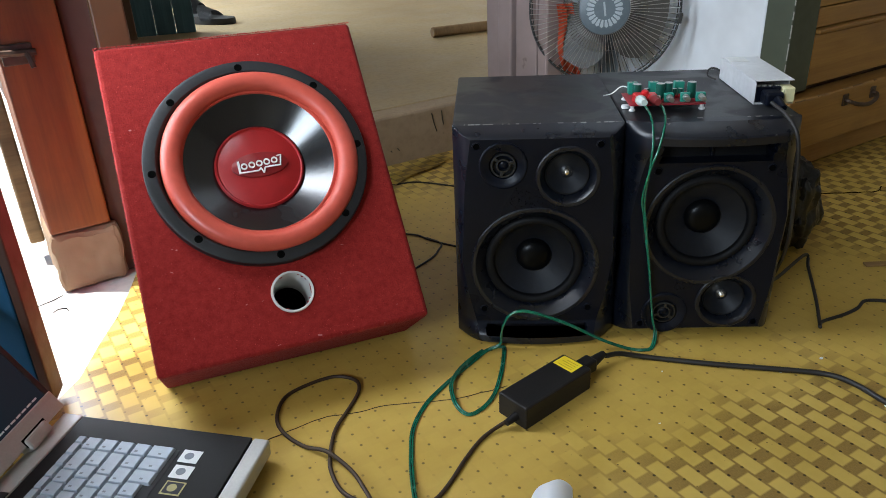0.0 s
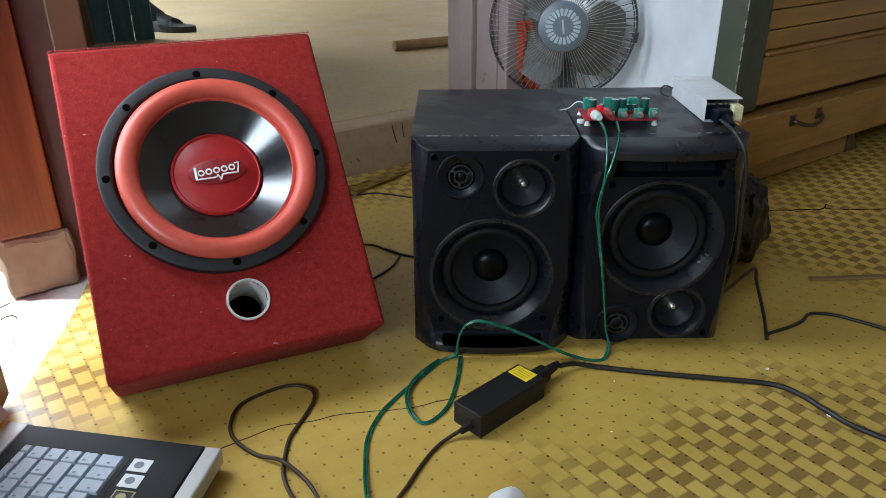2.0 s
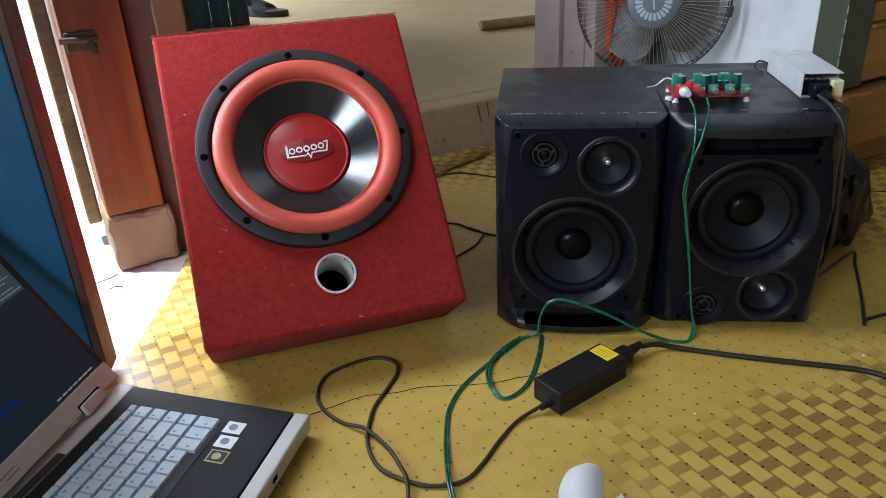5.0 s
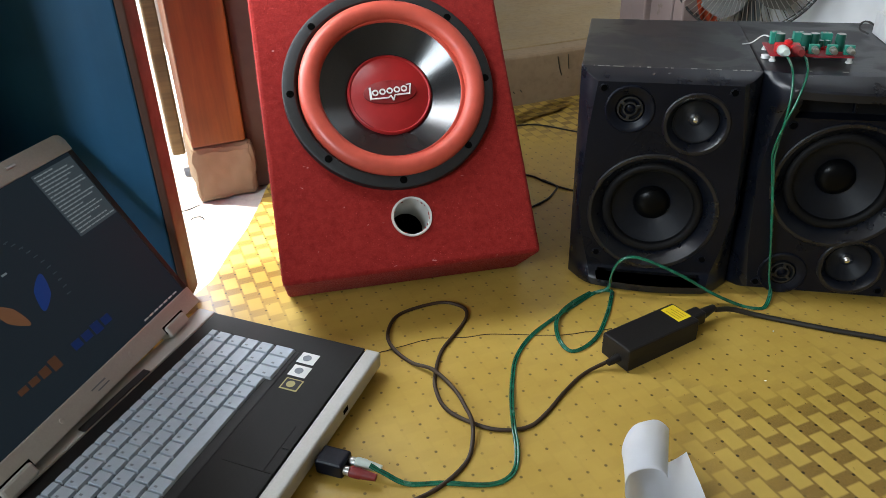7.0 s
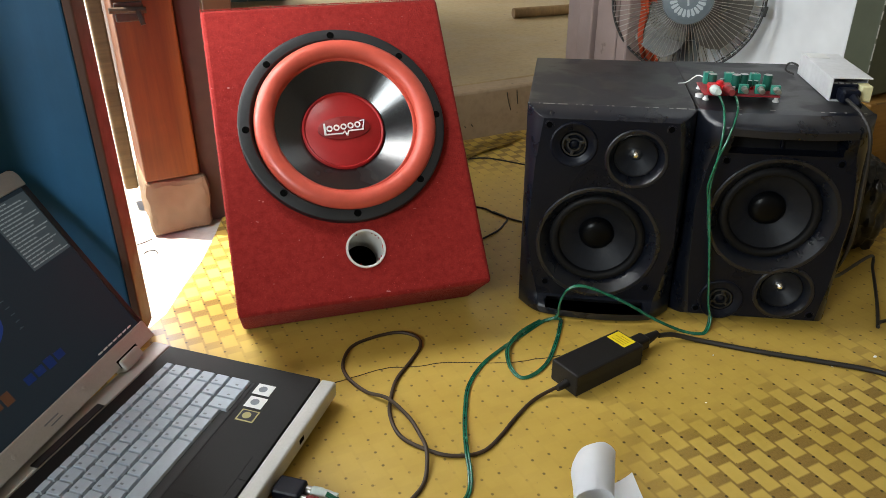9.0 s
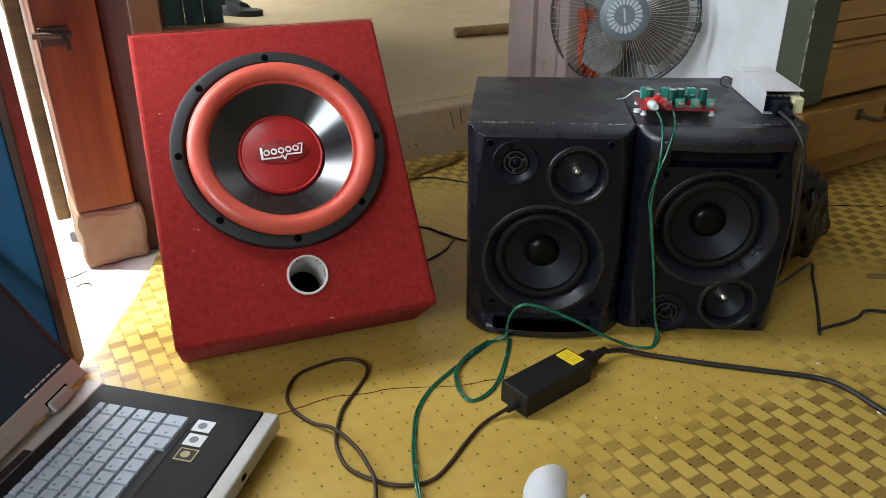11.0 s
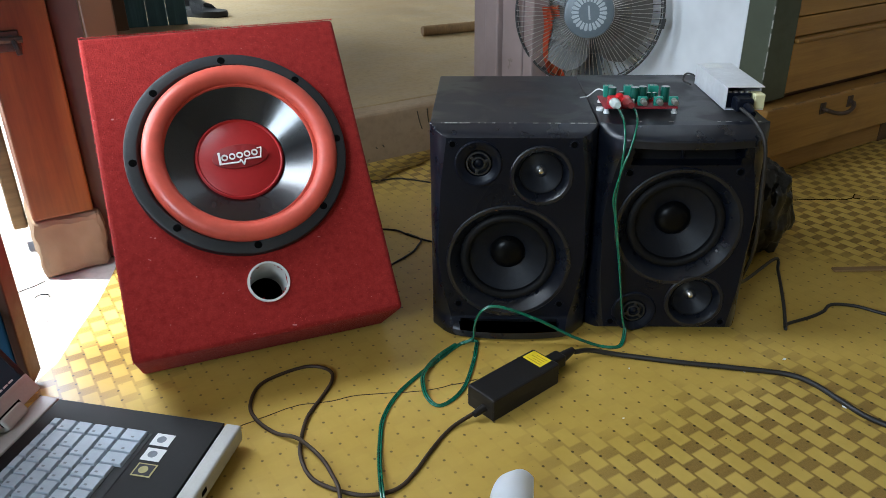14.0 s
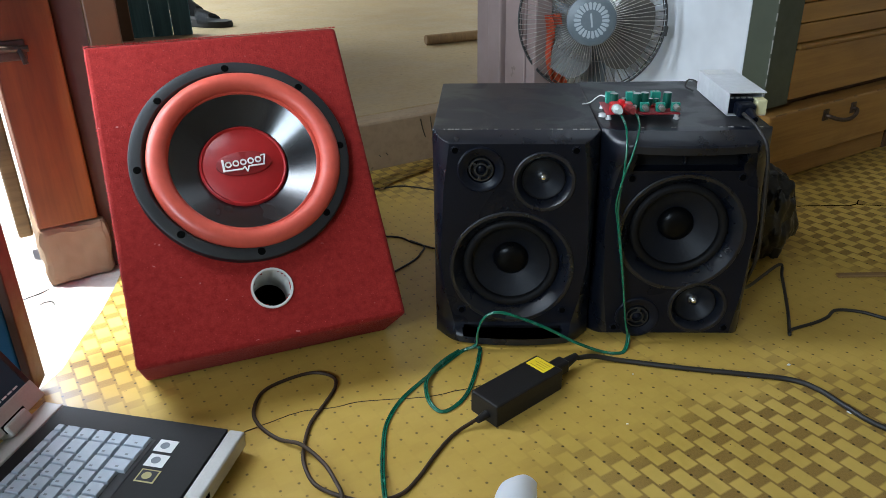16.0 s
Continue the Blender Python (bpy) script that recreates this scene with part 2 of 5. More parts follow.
STICK = wood("bare_stick_wood", (0.30, 0.18, 0.07), (0.16, 0.09, 0.035), 0.6, 0, 0.0)
MAROON = painted("maroon_wall_paint", (0.092, 0.040, 0.027), (0.24, 0.18, 0.14), 0.6, chips=0.70)
BROWN_TRIM = painted("brown_trim_paint", (0.115, 0.052, 0.022), (0.25, 0.17, 0.10), 0.5, chips=0.72)
PINK = painted("mauve_frame_paint", (0.33, 0.25, 0.235), (0.20, 0.15, 0.13), 0.6, chips=0.66)
WHITE = painted("bluish_limewash", (0.84, 0.86, 0.89), (0.45, 0.43, 0.41), 0.75, chips=0.70)
CREAM = painted("cream_limewash", (0.47, 0.43, 0.37), (0.42, 0.36, 0.29), 0.75, chips=0.70)
BLUE = painted("blue_door_paint", (0.012, 0.098, 0.215), (0.05, 0.042, 0.038), 0.55, streak=0.08, chips=0.69)
TEAL = painted("faded_blue_paint", (0.055, 0.130, 0.150), (0.10, 0.10, 0.09), 0.5, streak=0.55, chips=0.70)
SAGE = painted("sage_green_paint", (0.075, 0.085, 0.055), (0.45, 0.44, 0.40), 0.5, chips=0.66)
BLOCK = painted("rough_plaster", (0.30, 0.195, 0.115), (0.22, 0.15, 0.095), 0.8, chips=0.64)
CUPBOARD = wood("dark_plain_wood", (0.065, 0.042, 0.024), (0.040, 0.026, 0.015), 0.5, 2)
PAPER = plain("white_paper", (0.87, 0.89, 0.93), 0.7, vary=0.03, grain=30)
YELLOW = plain("yellow_label", (0.82, 0.62, 0.02), 0.5, vary=0.05)
OCHRE = plain("ochre_print", (0.45, 0.31, 0.02), 0.6)
INK = plain("dark_print", (0.06, 0.05, 0.03), 0.6)
STICKER = plain("white_sticker", (0.75, 0.75, 0.74), 0.35, vary=0.05)
GOLD = plain("gold_sticker_edge", (0.40, 0.34, 0.12), 0.4, vary=0.1)
FAN_GREY = plain("blue_grey_fan_plastic", (0.135, 0.165, 0.185), 0.4, vary=0.1, grain=120)
FAN_PALE = plain("pale_fan_trim", (0.42, 0.47, 0.50), 0.35, vary=0.1)
FAN_BLADE = plain("smoky_fan_blade", (0.20, 0.19, 0.17), 0.35, vary=0.15)
FAN_ORANGE = plain("orange_red_fabric", (0.72, 0.10, 0.025), 0.7, vary=0.2, grain=60)
CHROME = plain("chromed_wire", (0.62, 0.60, 0.57), 0.3, 0.85, vary=0.1)
DARK_WIRE = plain("dark_wire", (0.05, 0.05, 0.05), 0.4, 0.5)
PCB = plain("red_circuit_board", (0.34, 0.018, 0.030), 0.45)
SHELL = plain("matt_black_plastic", (0.0115, 0.0100, 0.0095), 0.55, vary=0.2, grain=350, relief=0.08, spec=0.35)
WHIZZER = plain("bright_chromed_dome", (0.85, 0.85, 0.85), 0.16, 1.0, vary=0.1)
FUZZ = plain("loose_red_fibre", (0.46, 0.060, 0.055), 0.95, vary=0.3, grain=200, spec=0.1)
CAPACITOR = plain("green_capacitor_sleeve", (0.006, 0.085, 0.060), 0.3, vary=0.1)
TERMINAL = plain("green_terminal_plastic", (0.035, 0.30, 0.22), 0.4, vary=0.1)
RED_PLASTIC = plain("red_socket_plastic", (0.62, 0.02, 0.025), 0.35)
DULL_RED = plain("dull_red_plug", (0.20, 0.018, 0.020), 0.45)
PLUG_WHITE = plain("milky_plug", (0.58, 0.66, 0.62), 0.35)
CREAM_PLASTIC = plain("cream_connector", (0.72, 0.68, 0.40), 0.45)
WHITE_PLASTIC = plain("white_nylon", (0.75, 0.75, 0.75), 0.45)
SCUFF = plain("pale_scuffed_board", (0.34, 0.33, 0.31), 0.8, vary=0.3, grain=300)
BAG = plain("black_polythene", (0.012, 0.011, 0.010), 0.30, vary=0.3, grain=40)
SANDAL = plain("black_sandal_foam", (0.018, 0.017, 0.016), 0.6, vary=0.2, grain=120)


def glowing(name, colour, strength):
    n = Nodes(name)
    return n.set(Base_Color=tuple(c * 0.5 for c in colour), Roughness=0.42, Specular_IOR_Level=0.10, Emission_Color=colour, Emission_Strength=strength)


SCREEN = glowing("dark_lit_screen", (0.0055, 0.0085, 0.0115), 0.65)
SCREEN_TEXT = glowing("grey_lit_text", (0.115, 0.135, 0.145), 0.42)
SCREEN_PANEL = glowing("grey_lit_panel", (0.022, 0.029, 0.034), 0.6)
SCREEN_BLUE = glowing("blue_lit_shape", (0.009, 0.028, 0.13), 0.30)
DIM_BLUE = glowing("dim_blue_lit_bar", (0.008, 0.022, 0.095), 0.22)
DIM_ORANGE = glowing("dim_orange_lit_bar", (0.070, 0.032, 0.018), 0.26)
SCREEN_ORANGE = glowing("orange_lit_shape", (0.13, 0.062, 0.032), 0.28)


# ---------------------------------------------------------------- mesh helpers
def link(name, bm, material, smooth=None):
    me = bpy.data.meshes.new(name)
    bmesh.ops.recalc_face_normals(bm, faces=bm.faces)
    bm.to_mesh(me)
    bm.free()
    me.materials.append(material)
    if smooth is not None:
        me.shade_smooth()
        me.set_sharp_from_angle(angle=radians(smooth))
    return new(name, me)


def part(name, bm, material, parent, label="", m=None, smooth=None):
    """One mesh under a thing or under a part."""
    ob = link(name, bm, material, smooth)
    ob.parent = parent
    if m is not None:
        ob.matrix_basis = m
    return tagged(ob, label)


def thing(name, m, label, category, group="", kind=""):
    ob = new(name)
    ob.empty_display_size = 0.05
    ob.matrix_basis = m
    return tagged(ob, label, category, group, kind)


def single(name, bm, material, label, category, m=None, smooth=None, group="", kind=""):
    ob = link(name, bm, material, smooth)
    if m is not None:
        ob.matrix_basis = m
    return tagged(ob, label, category, group, kind)


def block(x0, x1, y0, y1, z0, z1, bevel=0.0, segments=2, bm=None):
    """A box between two corners, its edges rounded."""
    own = bmesh.new()
    bmesh.ops.create_cube(own, size=1.0)
    for v in own.verts:
        v.co = Vector((x0 + (v.co.x + 0.5) * (x1 - x0), y0 + (v.co.y + 0.5) * (y1 - y0), z0 + (v.co.z + 0.5) * (z1 - z0)))
    if bevel:
        bmesh.ops.bevel(own, geom=own.edges[:], offset=bevel, segments=segments, profile=0.5, affect="EDGES")
    return own if bm is None else joined(bm, own)


def joined(bm, other):
    me = bpy.data.meshes.new("joining")
    other.to_mesh(me)
    other.free()
    bm.from_mesh(me)
    bpy.data.meshes.remove(me)
    return bm


def lathe(profile, steps=64, bm=None):
    """A profile of (radius, height) turned round z."""
    bm = bm or bmesh.new()
    rings = []
    for r, z in profile:
        if r < 1e-6:
            rings.append([bm.verts.new((0, 0, z))])
        else:
            rings.append([bm.verts.new((r * math.cos(2 * math.pi * i / steps), r * math.sin(2 * math.pi * i / steps), z)) for i in range(steps)])
    for a, b in zip(rings, rings[1:]):
        for i in range(steps):
            j = (i + 1) % steps
            if len(a) == 1 and len(b) == 1:
                continue
            if len(a) == 1:
                bm.faces.new((a[0], b[i], b[j]))
            elif len(b) == 1:
                bm.faces.new((a[i], b[0], a[j]))
            else:
                bm.faces.new((a[i], b[i], b[j], a[j]))
    return bm


def prism(outline, y0, y1, bevel=0.0, bm=None):
    """A closed (x, z) outline drawn out along y."""
    own = bmesh.new()
    a = [own.verts.new((x, y0, z)) for x, z in outline]
    b = [own.verts.new((x, y1, z)) for x, z in outline]
    own.faces.new(a)
    own.faces.new(list(reversed(b)))
    for i in range(len(a)):
        j = (i + 1) % len(a)
        own.faces.new((a[i], b[i], b[j], a[j]))
    if bevel:
        bmesh.ops.recalc_face_normals(own, faces=own.faces)
        bmesh.ops.bevel(own, geom=own.edges[:], offset=bevel, segments=3, profile=0.5, affect="EDGES")
    return own if bm is None else joined(bm, own)


def smooth_path(points, per=8):
    """A Catmull-Rom line through the points."""
    p = [Vector(q) for q in points]
    p = [2 * p[0] - p[1]] + p + [2 * p[-1] - p[-2]]
    out = []
    for a, b, c, d in zip(p, p[1:], p[2:], p[3:]):
        for i in range(per):
            t = i / per
            out.append(0.5 * ((2 * b) + (c - a) * t + (2 * a - 5 * b + 4 * c - d) * t * t + (3 * b - a - 3 * c + d) * t ** 3))
    out.append(p[-2])
    return out


def tube(points, radius, sides=8, per=8, bm=None, aside=0.0):
    """A round cord through the points; aside shifts it sideways."""
    bm = bm or bmesh.new()
    line = smooth_path(points, per)
    rings = []
    for i, q in enumerate(line):
        way = (line[min(i + 1, len(line) - 1)] - line[max(i - 1, 0)]).normalized()
        side = way.cross(Vector((0, 0, 1)))
        side = side.normalized() if side.length > 1e-3 else Vector((1, 0, 0))
        up = side.cross(way).normalized()
        c = q + side * aside
        rings.append([bm.verts.new(c + radius * (math.cos(a) * side + math.sin(a) * up)) for a in [2 * math.pi * k / sides for k in range(sides)]])
    for a, b in zip(rings, rings[1:]):
        for i in range(sides):
            j = (i + 1) % sides
            bm.faces.new((a[i], a[j], b[j], b[i]))
    bm.faces.new(rings[0])
    bm.faces.new(list(reversed(rings[-1])))
    return bm


def flat(points, z=0.0):
    return [(x, y, z) for x, y in points]


def roughened(bm, amount, scale, seed=0.0):
    for v in bm.verts:
        v.co += amount * noise.noise_vector(v.co * scale + Vector((seed, seed, seed)))
    return bm


# ---------------------------------------------------------------- the setting
WALL_Y, WALL_B = 1.25, 1.45
SILL_Z = 0.115
DOOR_L, DOOR_R = 0.435, 1.295
EXT_L, EXT_R = -0.62, 0.25


def structure(name, bm, material, label, m=None, smooth=None):
    return single(name, bm, material, label, name.split("_")[0], m, smooth, kind="structure")


def build_setting():
    bm = bmesh.new()
    bmesh.ops.create_grid(bm, x_segments=4, y_segments=4, size=60)
    structure("ground", bm, PALE_CEMENT, "sunlit pale cement ground outside the house", pose(0, 0, -0.012))
    bm = bmesh.new()
    outline = [(-2.3, -2.2), (3.2, -2.2), (3.2, 1.25), (1.29, 1.25), (1.285, 1.403), (0.445, 1.403), (0.437, 1.25),
               (0.37, 1.235), (0.335, 1.15), (0.30, 1.075), (0.262, 1.01), (0.222, 0.934), (0.19, 0.90), (0.0, 0.98), (-0.3, 1.10), (-0.62, 1.23), (-2.3, 1.25)]
    top = [bm.verts.new((x, y, 0.0)) for x, y in outline]
    low = [bm.verts.new((x, y, -0.004)) for x, y in outline]
    bm.faces.new(top)
    for i in range(len(top)):
        j = (i + 1) % len(top)
        bm.faces.new((top[i], low[i], low[j], top[j]))
    structure("floor", bm, LINO, "worn yellow linoleum floor printed with a basket weave")
    bm = bmesh.new()
    rows = []
    for i in range(13):
        t = i / 12
        p = Vector((0.905 + 0.20 * t, 1.275 + 0.075 * t + 0.006 * math.sin(7 * t), 0))
        lift = 0.005 * math.sin(math.pi * t) ** 0.6 + 0.0012
        rows.append([bm.verts.new(p + Vector((-0.30 * w, 0.95 * w, 0.0012 + lift * (1 - w / 0.05) ** 2))) for w in (0.0, 0.012, 0.028, 0.05)])
    for a, b in zip(rows, rows[1:]):
        for k in range(3):
            bm.faces.new((a[k], b[k], b[k + 1], a[k + 1]))
    bmesh.ops.solidify(bm, geom=bm.faces[:], thickness=0.0016)
    structure("floor_flap", bm, LINO, "curled up edge of the linoleum at the sill")
    # the wall between the rooms
    structure("wall_north", block(DOOR_R, 3.2, WALL_Y, WALL_B, -0.01, 2.7, 0.006), WHITE, "bluish white limewashed wall with dirty patches")
    structure("wall_pier", block(0.345, DOOR_L, WALL_Y, WALL_B, -0.01, 2.1, 0.004), MAROON, "dark maroon painted pier between two doorways")
    structure("wall_lintel", block(EXT_L, DOOR_R, WALL_Y, WALL_B, 2.1, 2.7), CREAM, "cream limewashed wall over the doorways")
    structure("wall_corner", block(-2.3, EXT_L, WALL_Y, WALL_B, -0.01, 2.7), CREAM, "cream limewashed wall beside the outer door")
    # other walls, added unseen to bounce light, with a window to the west
    bm = block(-2.5, -2.3, -2.4, -1.33, -0.01, 2.7)
    block(-2.5, -2.3, -0.33, WALL_B, -0.01, 2.7, bm=bm)
    block(-2.5, -2.3, -1.33, -0.33, -0.01, 1.08, bm=bm)
    block(-2.5, -2.3, -1.33, -0.33, 2.08, 2.7, bm=bm)
    structure("wall_west", bm, WHITE, "bluish white limewashed side wall with a window")
    structure("wall_east", block(3.2, 3.4, -2.4, 4.8, -0.01, 2.7), CREAM, "unseen cream limewashed wall of the room")
    structure("wall_south", block(-2.3, 3.2, -2.4, -2.2, -0.01, 2.7), CREAM, "unseen cream limewashed wall of the room")
    # ceiling, added out of view to close the room to the sky
    bm = block(-2.5, 3.4, -2.4, WALL_B, 2.7, 2.8)
    block(0.30, 3.4, WALL_B, 4.9, 2.7, 2.8, bm=bm)
    structure("ceiling", bm, CREAM, "unseen pale boarded ceiling")
    for x, z0, z1, lean in ((1.085, 0.055, 0.100, 0.012), (1.112, 0.068, 0.102, 0.004), (0.99, 0.03, 0.036, 0.004), (0.972, 0.030, 0.034, 0.003)):
        structure("pencil_mark", tube([(x, 1.4035, z1), (x + lean * 0.4, 1.4035, (z0 + z1) / 2), (x + lean, 1.4035, z0)], 0.0012, 6, 3), INK, "dark scratch on the plastered sill")
    # the raised room beyond the doorway
    bm = block(0.44, 3.2, 1.46, 4.75, 0.0, SILL_Z, 0.004)
    structure("floor_beyond", bm, CEMENT, "bare tan cement floor of the next room")
    bm = block(DOOR_L, DOOR_R, 1.404, 1.462, -0.01, SILL_Z, 0.007)
    roughened(bm, 0.002, 12)
    structure("door_sill", bm, SILL, "plastered raised sill with pencil marks")
    bm = block(0.30, 0.44, WALL_B, 3.2, 0.0, 2.7)
    block(0.30, 0.44, 4.3, 4.9, 0.0, 2.7, bm=bm)
    block(0.30, 0.44, 3.2, 4.3, 2.1, 2.7, bm=bm)
    block(0.441, 0.70, 2.86, 2.98, SILL_Z - 0.01, 2.7, bm=bm)
    structure("wall_beyond_west", bm, MAROON, "maroon painted wall of the next room with a doorway")
    structure("trim_2", block(0.701, 0.757, 2.82, 2.99, SILL_Z - 0.01, 2.1, 0.004), BROWN_TRIM, "brown painted post of the far doorway")
    structure("wall_beyond_north", block(0.3, 3.4, 4.75, 4.95, 0.0, 2.7), CREAM, "cream limewashed far wall of the next room")
    # frame of the inner doorway
    frame_ob = thing("door_frame", pose(0, 0, 0), "mauve painted wooden doorway frame with chipped foot", "door frame", kind="structure")
    part("jamb", roughened(block(DOOR_R - 0.012, DOOR_R + 0.002, 1.272, 1.345, 0.0, 2.1, 0.003), 0.001, 20), PINK, frame_ob)
    part("jamb", roughened(block(DOOR_R - 0.022, DOOR_R + 0.002, 1.352, 1.40, 0.0, 2.1, 0.004), 0.001, 20), PINK, frame_ob)
    part("jamb", roughened(block(DOOR_R - 0.012, DOOR_R + 0.002, 1.403, 1.458, 0.0, 2.1, 0.003), 0.001, 20), PINK, frame_ob)
    part("casing", roughened(block(DOOR_R - 0.012, DOOR_R + 0.035, 1.236, 1.268, 0.0, 2.1, 0.004), 0.001, 20), PINK, frame_ob)
    # trim on the pier
    structure("trim_1", block(0.388, 0.437, 1.236, 1.252, 0.0, 2.1, 0.003), BROWN_TRIM, "brown painted strip of door trim")


def outer_door():
    """Frame of the outer door, its plaster foot and the blue leaf that stands ajar."""
    f = thing("outer_door_frame", pose(0, 0, 0), "orange varnished wooden door frame with a steel bolt", "door frame", kind="structure")
    part("jamb", block(EXT_R, 0.343, 1.232, 1.37, 0.092, 2.1, 0.004), ORANGE, f)
    part("jamb", block(EXT_L - 0.05, EXT_L + 0.012, 1.215, 1.37, 0.0, 2.1, 0.004), ORANGE, f)
    part("stop", block(0.222, EXT_R - 0.004, 1.375, 1.425, 0.03, 2.1, 0.004), STICK, f, "bare wooden stop strip")
    bolt = part("bolt_plate", block(EXT_R + 0.004, 0.297, 1.226, 1.233, 0.365, 0.395, 0.002), DARK_STEEL, f, "tarnished steel bolt plate")
    bm = bmesh.new()
    tube([(EXT_R - 0.005, 1.221, 0.385), (0.28, 1.221, 0.383), (0.300, 1.221, 0.382)], 0.005, 8, 3, bm)
    tube([(0.287, 1.221, 0.383), (0.289, 1.212, 0.374), (0.291, 1.208, 0.362)], 0.004, 8, 3, bm)
    part("bolt", bm, DARK_STEEL, bolt, "tarnished steel sliding bolt", smooth=40)
    bm = block(EXT_R - 0.004, 0.352, 1.226, 1.38, -0.011, 0.091, 0.010, 2)
    bmesh.ops.subdivide_edges(bm, edges=bm.edges[:], cuts=10, use_grid_fill=True)
    roughened(roughened(roughened(bm, 0.0035, 13), 0.0026, 55), 0.0016, 150)
    structure("plaster_foot", bm, BLOCK, "rough plaster foot below the door frame", smooth=22)
    length = math.hypot(0.82, 0.32)
    turn = math.degrees(math.atan2(0.32, -0.82))
    leaf = thing("outer_door", pose(0.20, 0.906, 0.0, 0, 0, turn), "blue painted wooden door leaf standing ajar", "door", kind="structure")
    part("panel", block(0.012, length + 0.035, -0.004, 0.034, 0.004, 2.099, 0.003), BLUE, leaf)
    part("edge_strip", block(0.0, 0.011, -0.006, 0.036, 0.012, 2.05, 0.002), MAROON, leaf, "reddish bare edge of the door")


def drawer_cabinet():
    c = thing("drawer_cabinet", pose(1.54, 0.83, 0.0), "brown varnished wooden chest of drawers with a sage green corner post", "cabinet")
    W, D, H = 1.15, 0.40, 0.95
    part("body", block(0.06, W, 0.03, D, 0.028, H, 0.003), CABINET_DARK, c)
    part("corner_post", roughened(block(0.0, 0.082, 0.0, 0.06, 0.172, H, 0.004), 0.0012, 25), SAGE, c, "sage green post with chipped pale edge")
    bm = bmesh.new()
    z = 0.18
    while z < 0.9:
        h, w = random.uniform(0.006, 0.040), random.uniform(0.0001, 0.0010)
        block(-0.0004, w, -0.0008, 0.0015, z, z + h, 0.0002, 1, bm=bm)
        z += h + random.uniform(0.000, 0.018)
    part("chipped_edge", bm, SCUFF, c, "bare pale chips along the post edge")
    part("end_panel", block(0.004, 0.056, 0.062, D + 0.019, 0.0, H + 0.6, 0.003), WHITE, c, "bluish white painted end panel")
    part("plinth", block(0.004, 0.50, 0.004, 0.028, 0.003, 0.060, 0.002), CABINET, c, "brown varnished plinth board")
    for x in (0.525, W - 0.1):
        part("foot", prism([(x - 0.022, 0.0), (x + 0.030, 0.0), (x + 0.026, 0.012), (x + 0.010, 0.030), (x + 0.006, 0.060), (x - 0.022, 0.060)], 0.002, 0.045, 0.002), CABINET_DARK, c, "shaped dark foot")
    part("rail", block(0.083, W - 0.01, 0.002, 0.028, 0.180, 0.282, 0.003), CABINET, c)
    part("moulding", block(0.086, W - 0.01, -0.006, 0.020, 0.283, 0.292, 0.003, 3), CABINET, c, "rounded moulding worn along its edge")
    for k in range(6):
        part("board", block(0.084, W - 0.01, 0.005, 0.028, 0.294 + 0.0395 * k, 0.3315 + 0.0395 * k, 0.0025), CABINET, c)
    for z0, z1 in ((0.058, 0.164), (0.54, 0.74), (0.75, 0.92)):
        d = part("drawer", block(0.002, W - 0.01, -0.022, 0.028, z0, z1, 0.004), CABINET, c)
        bm = bmesh.new()
        x = 0.02
        while x < W - 0.05:
            w = random.uniform(0.005, 0.05)
            block(x, x + w, -0.0226, -0.0190, z1 - random.uniform(0.0008, 0.0022), z1 + 0.0003, 0.0003, 1, bm=bm)
            x += w + random.uniform(0.002, 0.09)
        tagged(part("worn_edge", bm, STICK, d), "bare worn top edge of the drawer", kind="stuff")
        for x in (0.240, 0.83):
            zc = (z0 + z1) / 2 + 0.027
            bm = tube([(x - 0.050, -0.022, zc), (x - 0.049, -0.034, zc - 0.001), (x - 0.030, -0.043, zc - 0.008), (x, -0.046, zc - 0.012), (x + 0.030, -0.043, zc - 0.008), (x + 0.049, -0.034, zc - 0.001), (x + 0.050, -0.022, zc)], 0.0044, 8, 5)
            for e in (-0.050, 0.050):
                block(x + e - 0.009, x + e + 0.009, -0.0255, -0.0222, zc - 0.011, zc + 0.013, 0.001, bm=bm)
            part("handle", bm, DARK_STEEL, d, "tarnished steel bow handle", smooth=40)
        part("scratch", tube([(0.296, -0.0222, z1 - 0.014), (0.294, -0.0222, z1 - 0.024), (0.289, -0.0222, z1 - 0.034)], 0.0016, 6, 3), SCUFF, d, "pale scratch on the drawer front")


